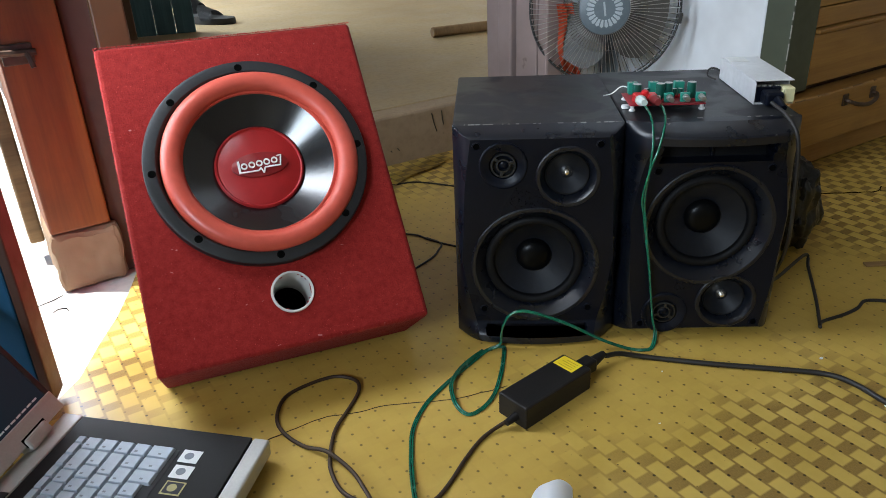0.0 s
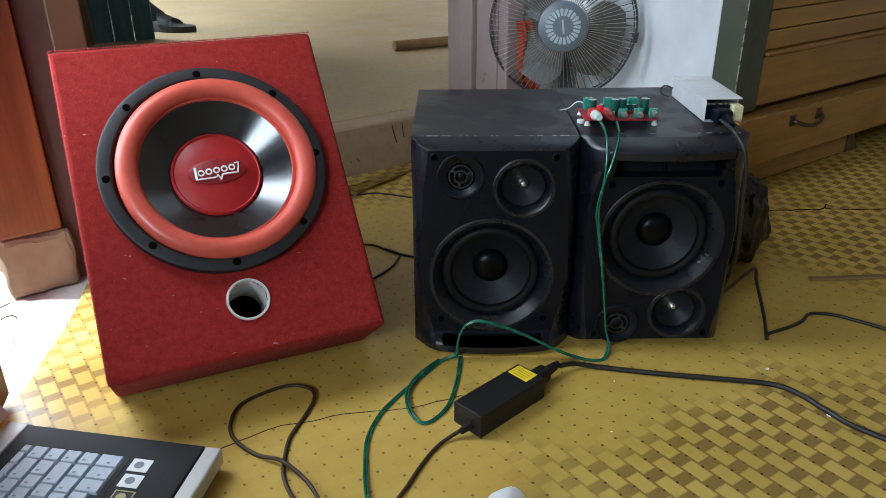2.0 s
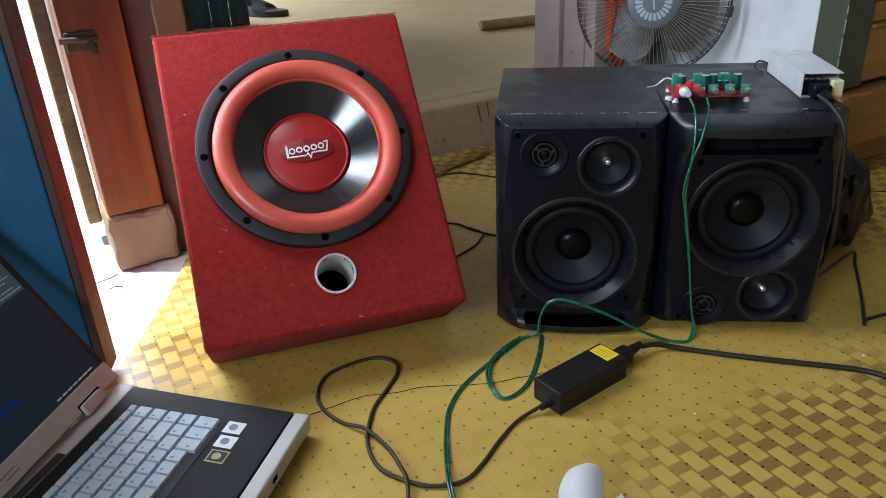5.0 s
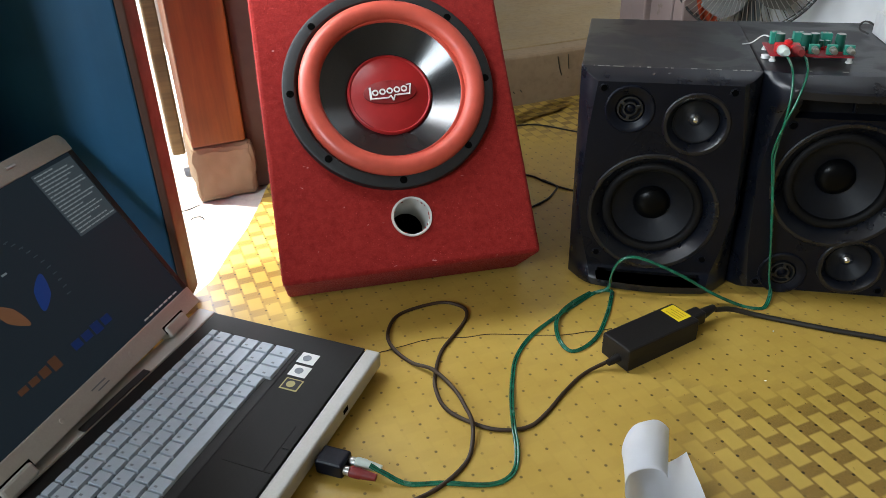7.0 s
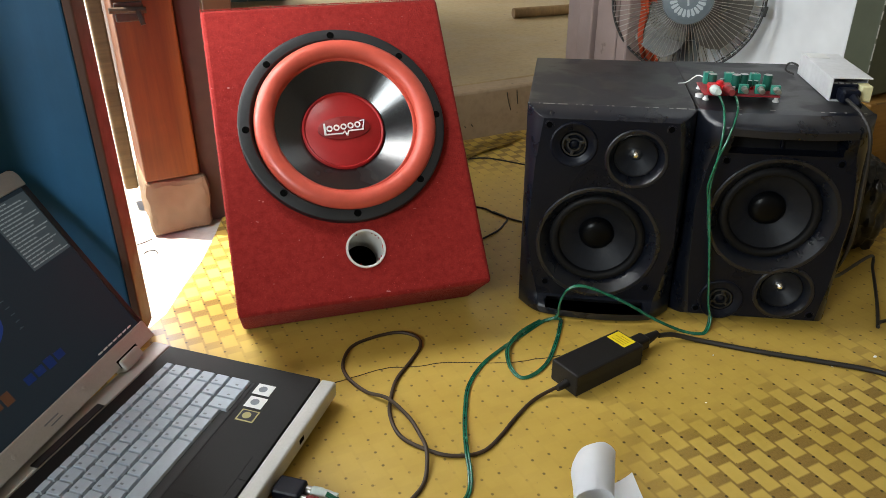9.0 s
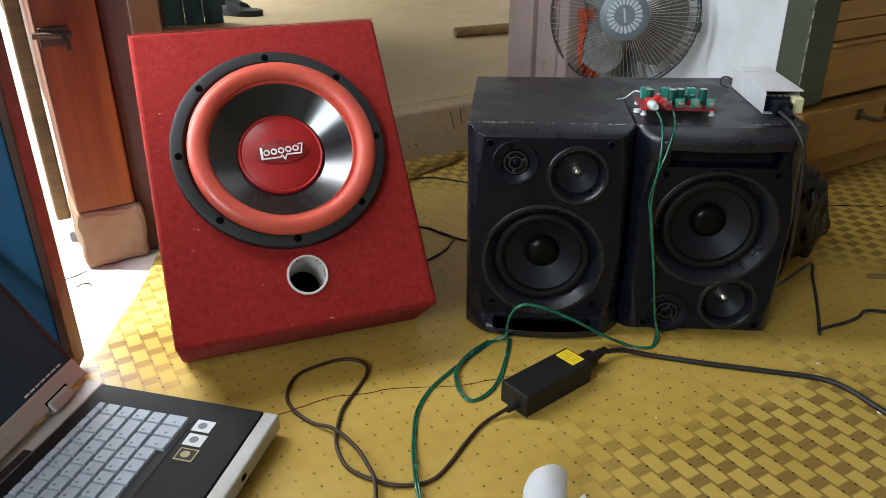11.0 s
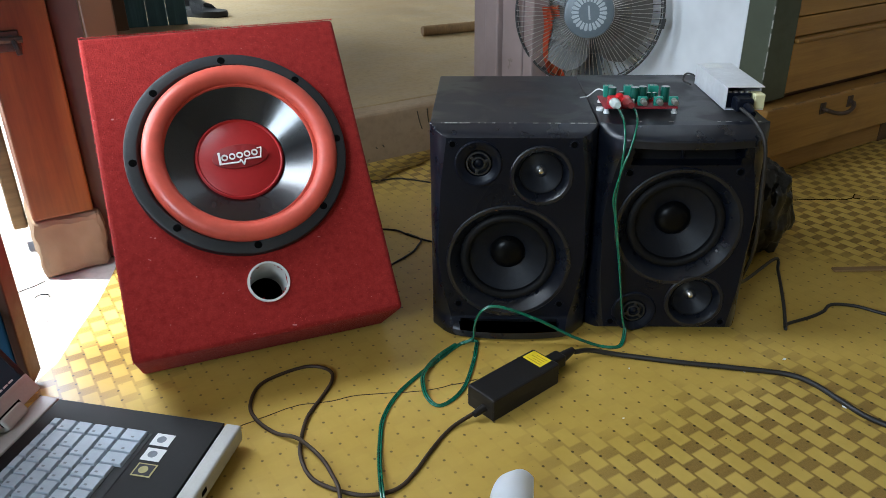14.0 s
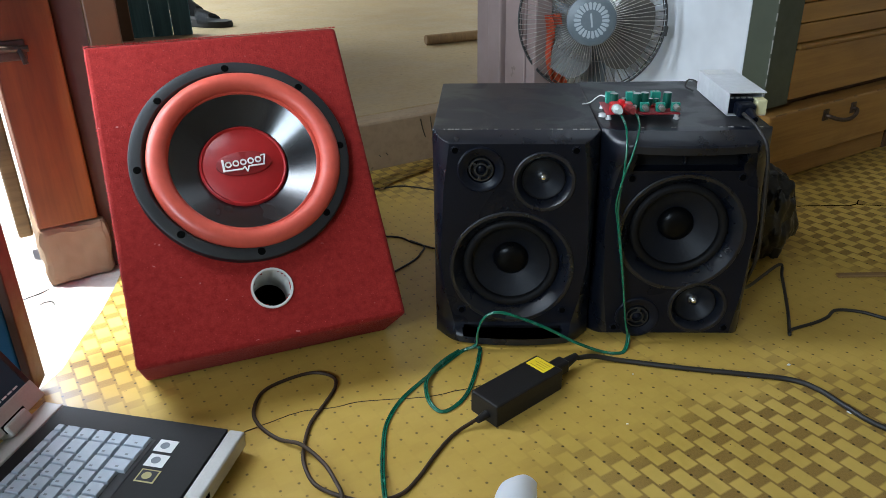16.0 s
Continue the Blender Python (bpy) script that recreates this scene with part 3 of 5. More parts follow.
# ---------------------------------------------------------------- red subwoofer
def subwoofer():
    s = thing("subwoofer", pose(0.458, 0.707, 0.0, 0, 0, -11.14), "red felt-carpeted wedge subwoofer box with a coral rimmed driver", "subwoofer")
    W, LEAN, Z0, H = 0.336, 40.5, 0.0824, 0.431
    top = (H * math.sin(radians(LEAN)), Z0 + H * math.cos(radians(LEAN)))
    outline = [(0, Z0), (0.100, 0.001), (0.46, 0.001), (0.44, 0.27), (top[0] + 0.10, top[1] - 0.087), top]
    bm = prism(outline, -W / 2, W / 2, 0.006)
    # cut the openings of the driver and the port out of the front panel
    bm.transform(Matrix(((0, 1, 0, 0), (1, 0, 0, 0), (0, 0, 1, 0), (0, 0, 0, 1))))
    bmesh.ops.recalc_face_normals(bm, faces=bm.faces)
    up = Vector((0, math.sin(radians(LEAN)), math.cos(radians(LEAN))))
    face = Matrix.Translation((0, 0, Z0)) @ Matrix((( 1, 0, 0, 0), (0, up.y, -math.cos(radians(LEAN)), 0), (0, up.z, math.sin(radians(LEAN)), 0), (0, 0, 0, 1)))
    inv = face.inverted()
    front = max((f for f in bm.faces if f.normal.dot(face.col[2].to_3d()) > 0.999), key=lambda f: f.calc_area())
    corners = sorted([inv @ v.co for v in front.verts], key=lambda q: math.atan2(q.y - 0.21, q.x))
    bmesh.ops.delete(bm, geom=[front], context="FACES_ONLY")
    x1, y0, y1 = max(q.x for q in corners), min(q.y for q in corners), max(q.y for q in corners)
    # the panel again, as a fine sheet with two round holes
    NX, NY = 84, 108
    grid = [[bm.verts.new(face @ Vector((-x1 + 2 * x1 * i / NX, y0 + (y1 - y0) * j / NY, 0))) for i in range(NX + 1)] for j in range(NY + 1)]
    for j in range(NY):
        for i in range(NX):
            u, v = -x1 + 2 * x1 * (i + 0.5) / NX, y0 + (y1 - y0) * (j + 0.5) / NY
            if math.hypot(u, v - 0.2446) < 0.118 or math.hypot(u - 0.0050, v - 0.068) < 0.0235:
                continue
            bm.faces.new((grid[j][i], grid[j][i + 1], grid[j + 1][i + 1], grid[j + 1][i]))
    part("enclosure", bm, CARPET, s, "matted red felt carpet over the box", smooth=35)
    bm = bmesh.new()
    for k in range(7500):
        if k % 3 == 2 and k % 2:
            u, v = random.uniform(-x1, x1), random.uniform(0.0, H)
            if math.hypot(u, v - 0.2446) < 0.141 or math.hypot(u - 0.005, v - 0.068) < 0.028:
                continue
            p, out = face @ Vector((u, v, 0)), face.col[2].to_3d()
        else:
            p = face @ Vector((-W / 2 + 0.0012, random.uniform(0.0, H), -0.0015)) if k % 2 else face @ Vector((random.uniform(-W / 2, W / 2), H - 0.001, -0.0015))
            out = (face.col[2].to_3d() + (Vector((-1, 0, 0)) if k % 2 else up)).normalized()
        way = (out * random.uniform(0.1, 1.0) + Vector((random.uniform(-1, 1), random.uniform(-1, 1), random.uniform(-1, 1)))).normalized()
        if way.dot(out) < 0.05:
            way = (way + out * 0.5).normalized()
        side = way.cross(out + Vector((0.01, 0.02, 0))).normalized() * 0.00032
        tip = p + way * random.uniform(0.0012, 0.0034)
        bm.faces.new([bm.verts.new(q) for q in (p + side, p - side, tip)])
    tagged(part("fuzz", bm, FUZZ, s), "loose fibres standing off the carpet", kind="stuff")
    # driver
    m = face @ Matrix.Translation((0.0013, 0.2446, 0))
    rim = part("driver_frame", lathe([(0.1180, -0.006), (0.1205, 0.004), (0.1225, 0.0090), (0.1245, 0.0112), (0.1355, 0.0118), (0.1388, 0.0108), (0.1400, 0.0085), (0.1400, 0.0010), (0.1300, 0.0), (0.120, -0.006)], 96), RIM, s, "charcoal ring frame with eight screw holes", m, 40)
    for i in range(8):
        a = radians(89.6 - 45 * i)
        # a flat black disc paints the shade of each recess
        hole = lathe([(0.0050, 0.0117), (0.0046, 0.0121), (0.0, 0.0121)], 20)
        part("screw", hole, HOLE_SHADE, rim, "flat black disc for a shaded screw hole", pose(0.1298 * math.cos(a), 0.1298 * math.sin(a), 0), 40)
    # the moving parts sit slightly off the middle of the frame
    mr, mc = m @ Matrix.Translation((0.0042, -0.0008, 0)), m @ Matrix.Translation((0.0020, -0.0010, 0.004))
    roll = [(0.1235, 0.004)] + [(0.1102 + 0.0133 * math.cos(radians(t)), 0.0085 + 0.0115 * math.sin(radians(t))) for t in range(0, 181, 12)] + [(0.0968, 0.005)]
    part("surround", lathe(roll, 96), CORAL, s, "coral red half-roll rubber surround", mr, 60)
    part("surround_lip", lathe([(0.1010, 0.002), (0.0985, 0.0045), (0.0950, 0.0048), (0.0935, 0.001)], 96), CORAL, s, "", mc, 60)
    part("cone", lathe([(0.0950, 0.003), (0.086, -0.0030), (0.074, -0.0105), (0.062, -0.0180), (0.050, -0.025)], 96), CONE, s, "glossy black cone", mc, 60)
    cap = part("dust_cap", lathe([(0.0575, -0.031), (0.0565, -0.027), (0.0545, -0.026), (0.0525, -0.0278), (0.047, -0.0258), (0.036, -0.0232), (0.022, -0.0212), (0.010, -0.0203), (0.0, -0.0200)], 96), CAP, s, "red domed dust cap", mc @ Matrix.Translation((0, 0, 0.009)), 50)
    # oval panel with a silver badge of plain shapes
    oval = lathe([(0.036, -0.0235), (0.036, -0.0196), (0.0345, -0.0190), (0.0, -0.0190)], 64)
    for v in oval.verts:
        v.co.y *= 0.47
    part("badge_panel", oval, CAP_DARK, cap, "darker red oval panel", None, 40)
    bm = bmesh.new()
    z0, z1 = -0.0189, -0.0168
    block(-0.0285, -0.0255, -0.0085, 0.0075, z0, z1, 0.0004, bm=bm)
    block(-0.0285, -0.003, -0.0098, -0.0078, z0, z1, 0.0004, bm=bm)
    block(0.008, 0.0265, -0.0065, -0.0045, z0, z1, 0.0004, bm=bm)
    for k in range(5):
        ring = lathe([(0.0026, z0), (0.0026, z1), (0.0043, z1), (0.0043, z0)], 20)
        bmesh.ops.translate(ring, verts=ring.verts, vec=(-0.0205 + 0.0098 * k, -0.0005 + 0.0007 * k, 0))
        joined(bm, ring)
    for a, b in (((-0.003, -0.0088), (0.000, -0.0055)), ((0.000, -0.0055), (0.0028, -0.0130)), ((0.0028, -0.0130), (0.0055, -0.0055)), ((0.0055, -0.0055), (0.009, -0.0055)), ((0.0225, 0.0075), (0.0285, 0.0085)), ((0.0255, -0.005), (0.0285, 0.0085))):
        tube([(*a, (z0 + z1) / 2), (*b, (z0 + z1) / 2)], 0.0010, 6, 2, bm)
    part("badge", bm, BADGE, cap, "raised silver badge")
    # port
    pm = face @ Matrix.Translation((0.0050, 0.068, 0))
    part("port_tube", lathe([(0.0228, -0.075), (0.0232, 0.000), (0.0238, 0.0025), (0.0262, 0.0025), (0.0266, 0.0), (0.0262, -0.003), (0.0240, -0.003), (0.0240, -0.075)], 48), PORT, s, "greyish white plastic port tube", pm, 40)
    # shade deep in the port is painted black
    part("port_well", lathe([(0.0, -0.110), (0.0238, -0.108), (0.0245, -0.070)], 32), HOLE_SHADE, s, "inside of the port with its shade painted black", pm)


# ---------------------------------------------------------------- bookshelf speakers
SP_W, SP_H, SP_D = 0.219, 0.303, 0.257


def bookshelf_speaker(m, mirror, label, woofer, drop, slot, tuck):
    """Black three-way speaker; its origin is the middle of the front foot, y goes to the back."""
    s = thing("bookshelf_speaker", m, label, "speaker", "pair of black speakers")
    g = -1 if mirror else 1
    bm = block(-SP_W / 2, SP_W / 2, 0.0, SP_D, 0.0, SP_H, 0.0025)
    bmesh.ops.recalc_face_normals(bm, faces=bm.faces)
    bmesh.ops.delete(bm, geom=[f for f in bm.faces if f.normal.y < -0.95], context="FACES_ONLY")
    part("cabinet", bm, VINYL, s, "black wood-grain vinyl cabinet with scuffed edges")
    for k in range(9 if mirror else 30):
        u = random.uniform(-0.104, 0.100)
        w, h = random.uniform(0.001, 0.008), random.uniform(0.0003, 0.0009)
        z = h if mirror else SP_H
        part("scuff", block(u, u + w, -0.0012, 0.0012, z - h - 0.0004 * mirror, z + 0.0004 * (not mirror), 0.0002, 1), SCUFF, s, "pale scuff on the cabinet edge")
    mid, tweet = (0.0370 * g, 0.2415 + drop, 0.0405), (-0.0450 * g, 0.2580 + drop, 0.0305)
    SIDE = ((0.0, 0.034), (0.068, 0.018), (0.124, 0.0095), (0.229, 0.0150), (0.294, 0.0235), (SP_H, 0.0240))
    NC, CZ = 8, 0.0105

    def side_width(z):
        """Width of the bevel down each side of the baffle."""
        for (a, wa), (b, wb) in zip(SIDE, SIDE[1:]):
            if z <= b:
                return wa + (wb - wa) * (z - a) / (b - a)
        return SIDE[-1][1]

    def front(u, z):
        """How far the moulded baffle stands out."""
        e = min((SP_W / 2 - abs(u)) / side_width(z), (SP_H - z) / CZ, 1.0)
        e = min(1.0, e + 0.19 * math.sin(math.pi * max(0.0, e)))
        t = min(1.0, max(0.0, (z - slot[0]) / (woofer[1] - woofer[2] - slot[0])))
        lip = 0.0215 * (1 - t * t * (3 - 2 * t)) * max(0.0, 1 - (u / 0.118) ** 2)
        foot = min(1.0, 0.80 + 0.20 * math.sin(min(1.0, z / tuck) * math.pi / 2)) if tuck < 0.01 else 0.30 + 0.70 * math.sin(min(1.0, z / tuck) * math.pi / 2)
        return -(0.030 * e + lip) * foot - 0.0005

    zs = [tuck * k / 5 for k in range(6)] + [tuck + (SP_H - CZ - tuck) * k / 92 for k in range(1, 93)] + [SP_H - CZ * (1 - k / NC) for k in range(1, NC + 1)]
    bm, shiny = bmesh.new(), bmesh.new()
    grid = []
    for z in zs:
        w, half = side_width(z), SP_W / 2
        us = [-half + w * k / NC for k in range(NC)] + [(SP_W - 2 * w) * (k / 64 - 0.5) for k in range(65)] + [half - w * (1 - k / NC) for k in range(1, NC + 1)]
        grid.append([bm.verts.new((u, front(u, z), z)) for u in us])
    NX, NZ = len(grid[0]) - 1, len(zs) - 1
    for j in range(NZ):
        for i in range(NX):
            corner = (grid[j][i], grid[j][i + 1], grid[j + 1][i + 1], grid[j + 1][i])
            u, z = sum(v.co.x for v in corner) / 4, sum(v.co.z for v in corner) / 4
            if any(math.hypot(u - c[0], z - c[1]) < c[2] - 0.0026 for c in (woofer, mid, tweet)):
                continue
            if abs(u) < 0.0695 and slot[0] < z < slot[1]:
                continue
            if i < NC or i >= NX - NC or j >= NZ - NC or z < slot[0]:
                shiny.faces.new([shiny.verts.new(v.co) for v in corner])
            else:
                bm.faces.new(corner)
    bmesh.ops.remove_doubles(shiny, verts=shiny.verts[:], dist=1e-5)
    # the walls of the slot run back into the cabinet
    rim = [e for e in bm.edges if e.is_boundary and all(abs(v.co.x) < 0.075 and slot[0] - 0.004 < v.co.z < slot[1] + 0.004 for v in e.verts) and all(math.hypot(v.co.x - woofer[0], v.co.z - woofer[1]) > woofer[2] + 0.001 for v in e.verts)]
    out = bmesh.ops.extrude_edge_only(bm, edges=rim)
    for v in out["geom"]:
        if isinstance(v, bmesh.types.BMVert):
            v.co.y = -0.006
    edge = [grid[0][i] for i in range(NX + 1)] + [grid[j][NX] for j in range(1, NZ + 1)] + [grid[NZ][i] for i in range(NX - 1, -1, -1)] + [grid[j][0] for j in range(NZ - 1, 0, -1)]
    back = [bm.verts.new((v.co.x, 0.0024, v.co.z)) for v in edge]
    for i in range(len(edge)):
        j = (i + 1) % len(edge)
        bm.faces.new((edge[i], back[i], back[j], edge[j]))
    baffle = part("baffle", bm, BLACK, s, "moulded black plastic baffle with bevelled edges", None, 28)
    part("bevel", shiny, GLOSS, baffle, "smooth black bevel round the baffle", None, 28)
    part("vent", block(-0.080, 0.080, -0.007, -0.001, slot[0] - 0.006, slot[1] + 0.004, 0.001), RUBBER, baffle, "dark inside of the vent slot")
    part("vent_rib", block(-0.0016, 0.0016, -0.014, -0.007, slot[0], slot[1] - 0.002, 0.0006), BLACK, baffle, "small moulded rib in the slot")
    for u, z in ((-0.0785, 0.284), (0.0765, 0.284), (-0.0715, 0.049 + drop), (0.0700, 0.050 + drop)):
        if z + 0.006 < SP_H - CZ:
            boss = part("screw_boss", lathe([(0.0060, -0.001), (0.0058, 0.0008), (0.0046, 0.0012), (0.0040, 0.0)], 20), BLACK, baffle, "", pose(u, -0.0305, z, 90), 40)
            part("screw", lathe([(0.0042, 0.0), (0.0030, 0.0003), (0.0, 0.0003)], 16), HOLE_SHADE, boss)

    def driver(c):
        return pose(c[0], -0.0305, c[1], 90)

    R = woofer[2]
    w = part("woofer", lathe([(R + 0.0006, -0.002), (R + 0.0006, 0.0012), (R - 0.0008, 0.0024), (R - 0.0048, 0.0022), (R - 0.0062, 0.0006), (R - 0.0110, -0.0058), (R - 0.0165, -0.0130), (R - 0.0185, -0.0165)], 80), GLOSS, s, "black woofer ring with a deep bevel", driver(woofer), 40)
    roll = [(R - 0.0180, -0.0165)] + [(R - 0.0245 + 0.0062 * math.cos(radians(t)), -0.0155 + 0.0052 * math.sin(radians(t))) for t in range(0, 181, 18)] + [(R - 0.0312, -0.0180)]
    part("surround", lathe(roll, 80), RUBBER, w, "black rubber surround", None, 60)
    part("cone", lathe([(R - 0.0298 - (R - 0.0520) * t / 10, -0.0172 - 0.0185 * (t / 10) ** 0.92) for t in range(11)], 80), PAPER_CONE, w, "dark grey paper cone", None, 60)
    part("dust_cap", lathe([(0.0246, -0.0370), (0.0243, -0.0330), (0.0225, -0.0285), (0.0185, -0.0250), (0.0120, -0.0226), (0.006, -0.0217), (0.0, -0.0214)], 56), DOME, w, "glossy black dust cap", None, 60)
    R = mid[2]
    w = part("midrange", lathe([(R + 0.0006, -0.002), (R + 0.0006, 0.0012), (R - 0.0008, 0.0026), (R - 0.0046, 0.0024), (R - 0.0060, 0.0006), (R - 0.0105, -0.0080), (R - 0.0118, -0.0115)], 64), GLOSS, s, "black midrange ring with a deep bevel", driver(mid), 40)
    roll = [(R - 0.0112, -0.0110), (R - 0.0130, -0.0090), (R - 0.0150, -0.0105)]
    part("surround", lathe(roll, 64), RUBBER, w, "", None, 60)
    part("cone", lathe([(R - 0.0145, -0.0100), (0.018, -0.0150), (0.011, -0.0205), (0.007, -0.0225), (0.0, -0.0225)], 64), PAPER_CONE, w, "", None, 60)
    part("dust_cap", lathe([(0.0085, -0.0215), (0.0078, -0.0180), (0.0052, -0.0165), (0.0036, -0.0138), (0.0, -0.0128)], 20), WHIZZER, w, "small stepped chrome dome", None, 50)
    R = tweet[2]
    w = part("tweeter", lathe([(R + 0.0006, -0.002), (R + 0.0006, 0.0012), (R - 0.0010, 0.0026), (R - 0.0048, 0.0024), (R - 0.0065, 0.0012), (0.0205, 0.0002), (0.0182, -0.0010), (0.0172, -0.0060), (0.0150, -0.0070)], 56), BLACK, s, "black tweeter cup", driver(tweet), 40)
    bm = lathe([(0.0165, -0.006), (0.0160, 0.0002), (0.0138, 0.0004), (0.0134, -0.006)], 44)
    lathe([(0.0098, -0.007), (0.0092, 0.0004), (0.0070, 0.0006), (0.0066, -0.007)], 44, bm)
    for k in range(3):
        spoke = block(0.0085, 0.0145, -0.0022, 0.0022, -0.003, 0.0004, 0.0005)
        spoke.transform(Matrix.Rotation(radians(20 + 120 * k), 4, "Z"))
        joined(bm, spoke)
    part("guard", bm, RIM, w, "dark ring guard on three spokes", None, 40)
    part("dome", lathe([(0.0172, -0.0058), (0.008, -0.007), (0.0055, -0.0030), (0.003, -0.0016), (0.0, -0.0012)], 32), BLACK, w, "", None, 60)
    return s


# ---------------------------------------------------------------- laptop
def laptop():
    """Origin under the A key; x along the key rows, y to the hinge."""
    s = thing("laptop", pose(0.074, 0.522, 0.0042, 0, 0, 46.6) @ pose(0, 0, 0, 2.0), "open dark grey and silver laptop with pale keys on the floor", "laptop")
    U0, U1, V0, V1, Z = -0.070, 0.2870, -0.1475, 0.108, 0.0315
    base = part("base", block(U0, U1, V0 + 0.016, V1 - 0.004, 0.004, Z - 0.003, 0.004), DECK, s, "charcoal base")
    part("front_lip", block(U0, U1, V0, V0 + 0.019, 0.010, Z - 0.0004, 0.0028, 3), SILVER, base, "silver rounded front lip")
    part("deck", block(U0 + 0.002, U1 - 0.001, V0 + 0.020, 0.083, Z - 0.0028, Z, 0.0012), DECK, base, "charcoal palm rest and keyboard surround")
    part("hinge_bar", block(U0 + 0.001, U1, 0.0835, V1, Z - 0.004, Z + 0.001, 0.002), SILVER, base, "silver strip before the hinges")
    part("button_strip", block(0.056, 0.160, 0.0835, 0.0930, Z + 0.0006, Z + 0.0022, 0.0006), KEYWELL, base, "glossy black button strip")
    # small black block painted as the shade of a slot
    part("latch_slot", block(0.186, 0.196, V0 - 0.0006, V0 + 0.001, 0.018, 0.024, 0.0002), HOLE_SHADE, base)
    part("touchpad", block(0.074, 0.140, -0.116, -0.069, Z - 0.0006, Z + 0.0004, 0.0002), DECK, base, "charcoal touchpad")
    for a, b in ((0.074, 0.1065), (0.1080, 0.140)):
        part("touchpad_button", block(a, b, -0.1275, -0.1172, Z - 0.0006, Z + 0.0006, 0.0003), DECK, base)
    for x in (U0 + 0.03, U1 - 0.03):
        for y in (V0 + 0.03, V1 - 0.03):
            part("rubber_foot", lathe([(0.0, -0.0068 if y > 0 else -0.0001), (0.007, -0.0068 if y > 0 else -0.0001), (0.007, 0.0042)], 16), RUBBER, base, "", pose(x, y, 0))
    # stickers
    for u, v, mat_a in ((0.2440, -0.0735, STICKER), (0.2205, -0.0755, STICKER), (0.1970, -0.0780, GOLD)):
        st = part("sticker", block(u - 0.0095, u + 0.0095, v - 0.011, v + 0.011, Z + 0.0001, Z + 0.0006, 0.0002), mat_a, base, "small maker's sticker")
        if mat_a is GOLD:
            part("print", block(u - 0.0078, u + 0.0078, v - 0.0093, v + 0.0093, Z + 0.0006, Z + 0.0008), KEYWELL, st)
        bm = lathe([(0.0, 0.0), (0.0052, 0.0), (0.0052, 0.0003), (0.003, 0.0004), (0.0, 0.0003)], 20)
        part("print", bm, GOLD if mat_a is GOLD else LETTER, st, "", pose(u, v + 0.001, Z + 0.0008))
    # keyboard
    kb = part("keyboard", block(-0.0445, 0.2515, -0.0585, 0.0645, Z - 0.002, Z + 0.0006, 0.001), KEYWELL, s, "black key well with pale grey keys")
    unit = 0.0190
    left = -0.0430
    rows = [(0.0580, 0.0105, [0.93] * 16 + [0.6]),
            (0.0420, 0.0180, [0.8] + [1.0] * 12 + [1.68, 1.0]),
            (0.0225, 0.0180, [1.3] + [1.0] * 12 + [1.18, 1.0]),
            (0.0030, 0.0180, [1.76] + [1.0] * 11 + [1.72, 1.0]),
            (-0.0165, 0.0180, [1.3, 0.96] + [1.0] * 10 + [1.22, 1.0, 1.0]),
            (-0.0365, 0.0190, [1.0, 1.0, 1.0, 1.0, 5.5, 1.0, 1.0, 1.0, 1.0, 1.0, 1.0])]
    caps = {}
    for v, h, widths in rows:
        u = left
        for w in widths:
            wide = round(w * unit * 14.48 / 14.48, 5)
            key = (round(wide, 5), h)
            if key not in caps:
                bm = bmesh.new()
                a, b, g = wide - 0.0009, h - 0.0009, 0.0011
                lo = [bm.verts.new(q) for q in ((0, 0, 0), (a, 0, 0), (a, b, 0), (0, b, 0))]
                hi = [bm.verts.new(q) for q in ((g, g, 0.0034), (a - g, g, 0.0034), (a - g, b - g * 0.7, 0.0034), (g, b - g * 0.7, 0.0034))]
                bm.faces.new(hi)
                for i in range(4):
                    bm.faces.new((lo[i], lo[(i + 1) % 4], hi[(i + 1) % 4], hi[i]))
                bmesh.ops.recalc_face_normals(bm, faces=bm.faces)
                me = bpy.data.meshes.new("key")
                bm.to_mesh(me)
                bm.free()
                me.materials.append(KEY)
                caps[key] = me
            ob = new("key", caps[key])
            ob.parent = kb
            drop = 0.0075 if v < -0.03 and u > 0.185 else 0.0
            ob.location = (u + 0.0006, v - h / 2 + 0.0006 - drop, Z + 0.0006)
            if drop:
                ob.scale.y = 1.42
            if h > 0.012 and w < 2:
                bm = block(-0.0012, 0.0012, -0.0017, 0.0017, 0, 0.0002)
                part("key_print", bm, LETTER, kb, "", pose(u + 0.0058, v + 0.0030 - drop, Z + 0.0041))
            u += wide
    # lid
    L0, L1, TOP = -0.0745, 0.2905, 0.2640
    lm = pose(0, 0.090, Z + 0.0059) @ pose(0, 0, 0, 0, 0, 3.8) @ pose(0, 0, 0, -35.5)
    lid = part("lid", block(L0, L1, 0.0, 0.012, 0.002, TOP + 0.001, 0.003), DECK, s, "open lid", lm)
    part("bezel_bottom", block(L0, L1, -0.0035, 0.0, 0.002, 0.0268, 0.0015), SILVER, lid, "silver lower bezel")
    part("bezel_top", prism([(L0 + 0.010, TOP), (L0 + 0.003, TOP - 0.003), (L0, TOP - 0.010), (L0, 0.2405), (L1, 0.2405), (L1, TOP - 0.010), (L1 - 0.003, TOP - 0.003), (L1 - 0.010, TOP)], -0.0035, 0.0, 0.001), SILVER, lid, "silver upper bezel")
    part("bezel_side", block(L0 + 0.0005, L0 + 0.008, -0.003, 0.0, 0.0270, 0.2403, 0.001), KEYWELL, lid)
    part("bezel_side", block(L1 - 0.008, L1 - 0.0005, -0.003, 0.0, 0.0270, 0.2403, 0.001), KEYWELL, lid)
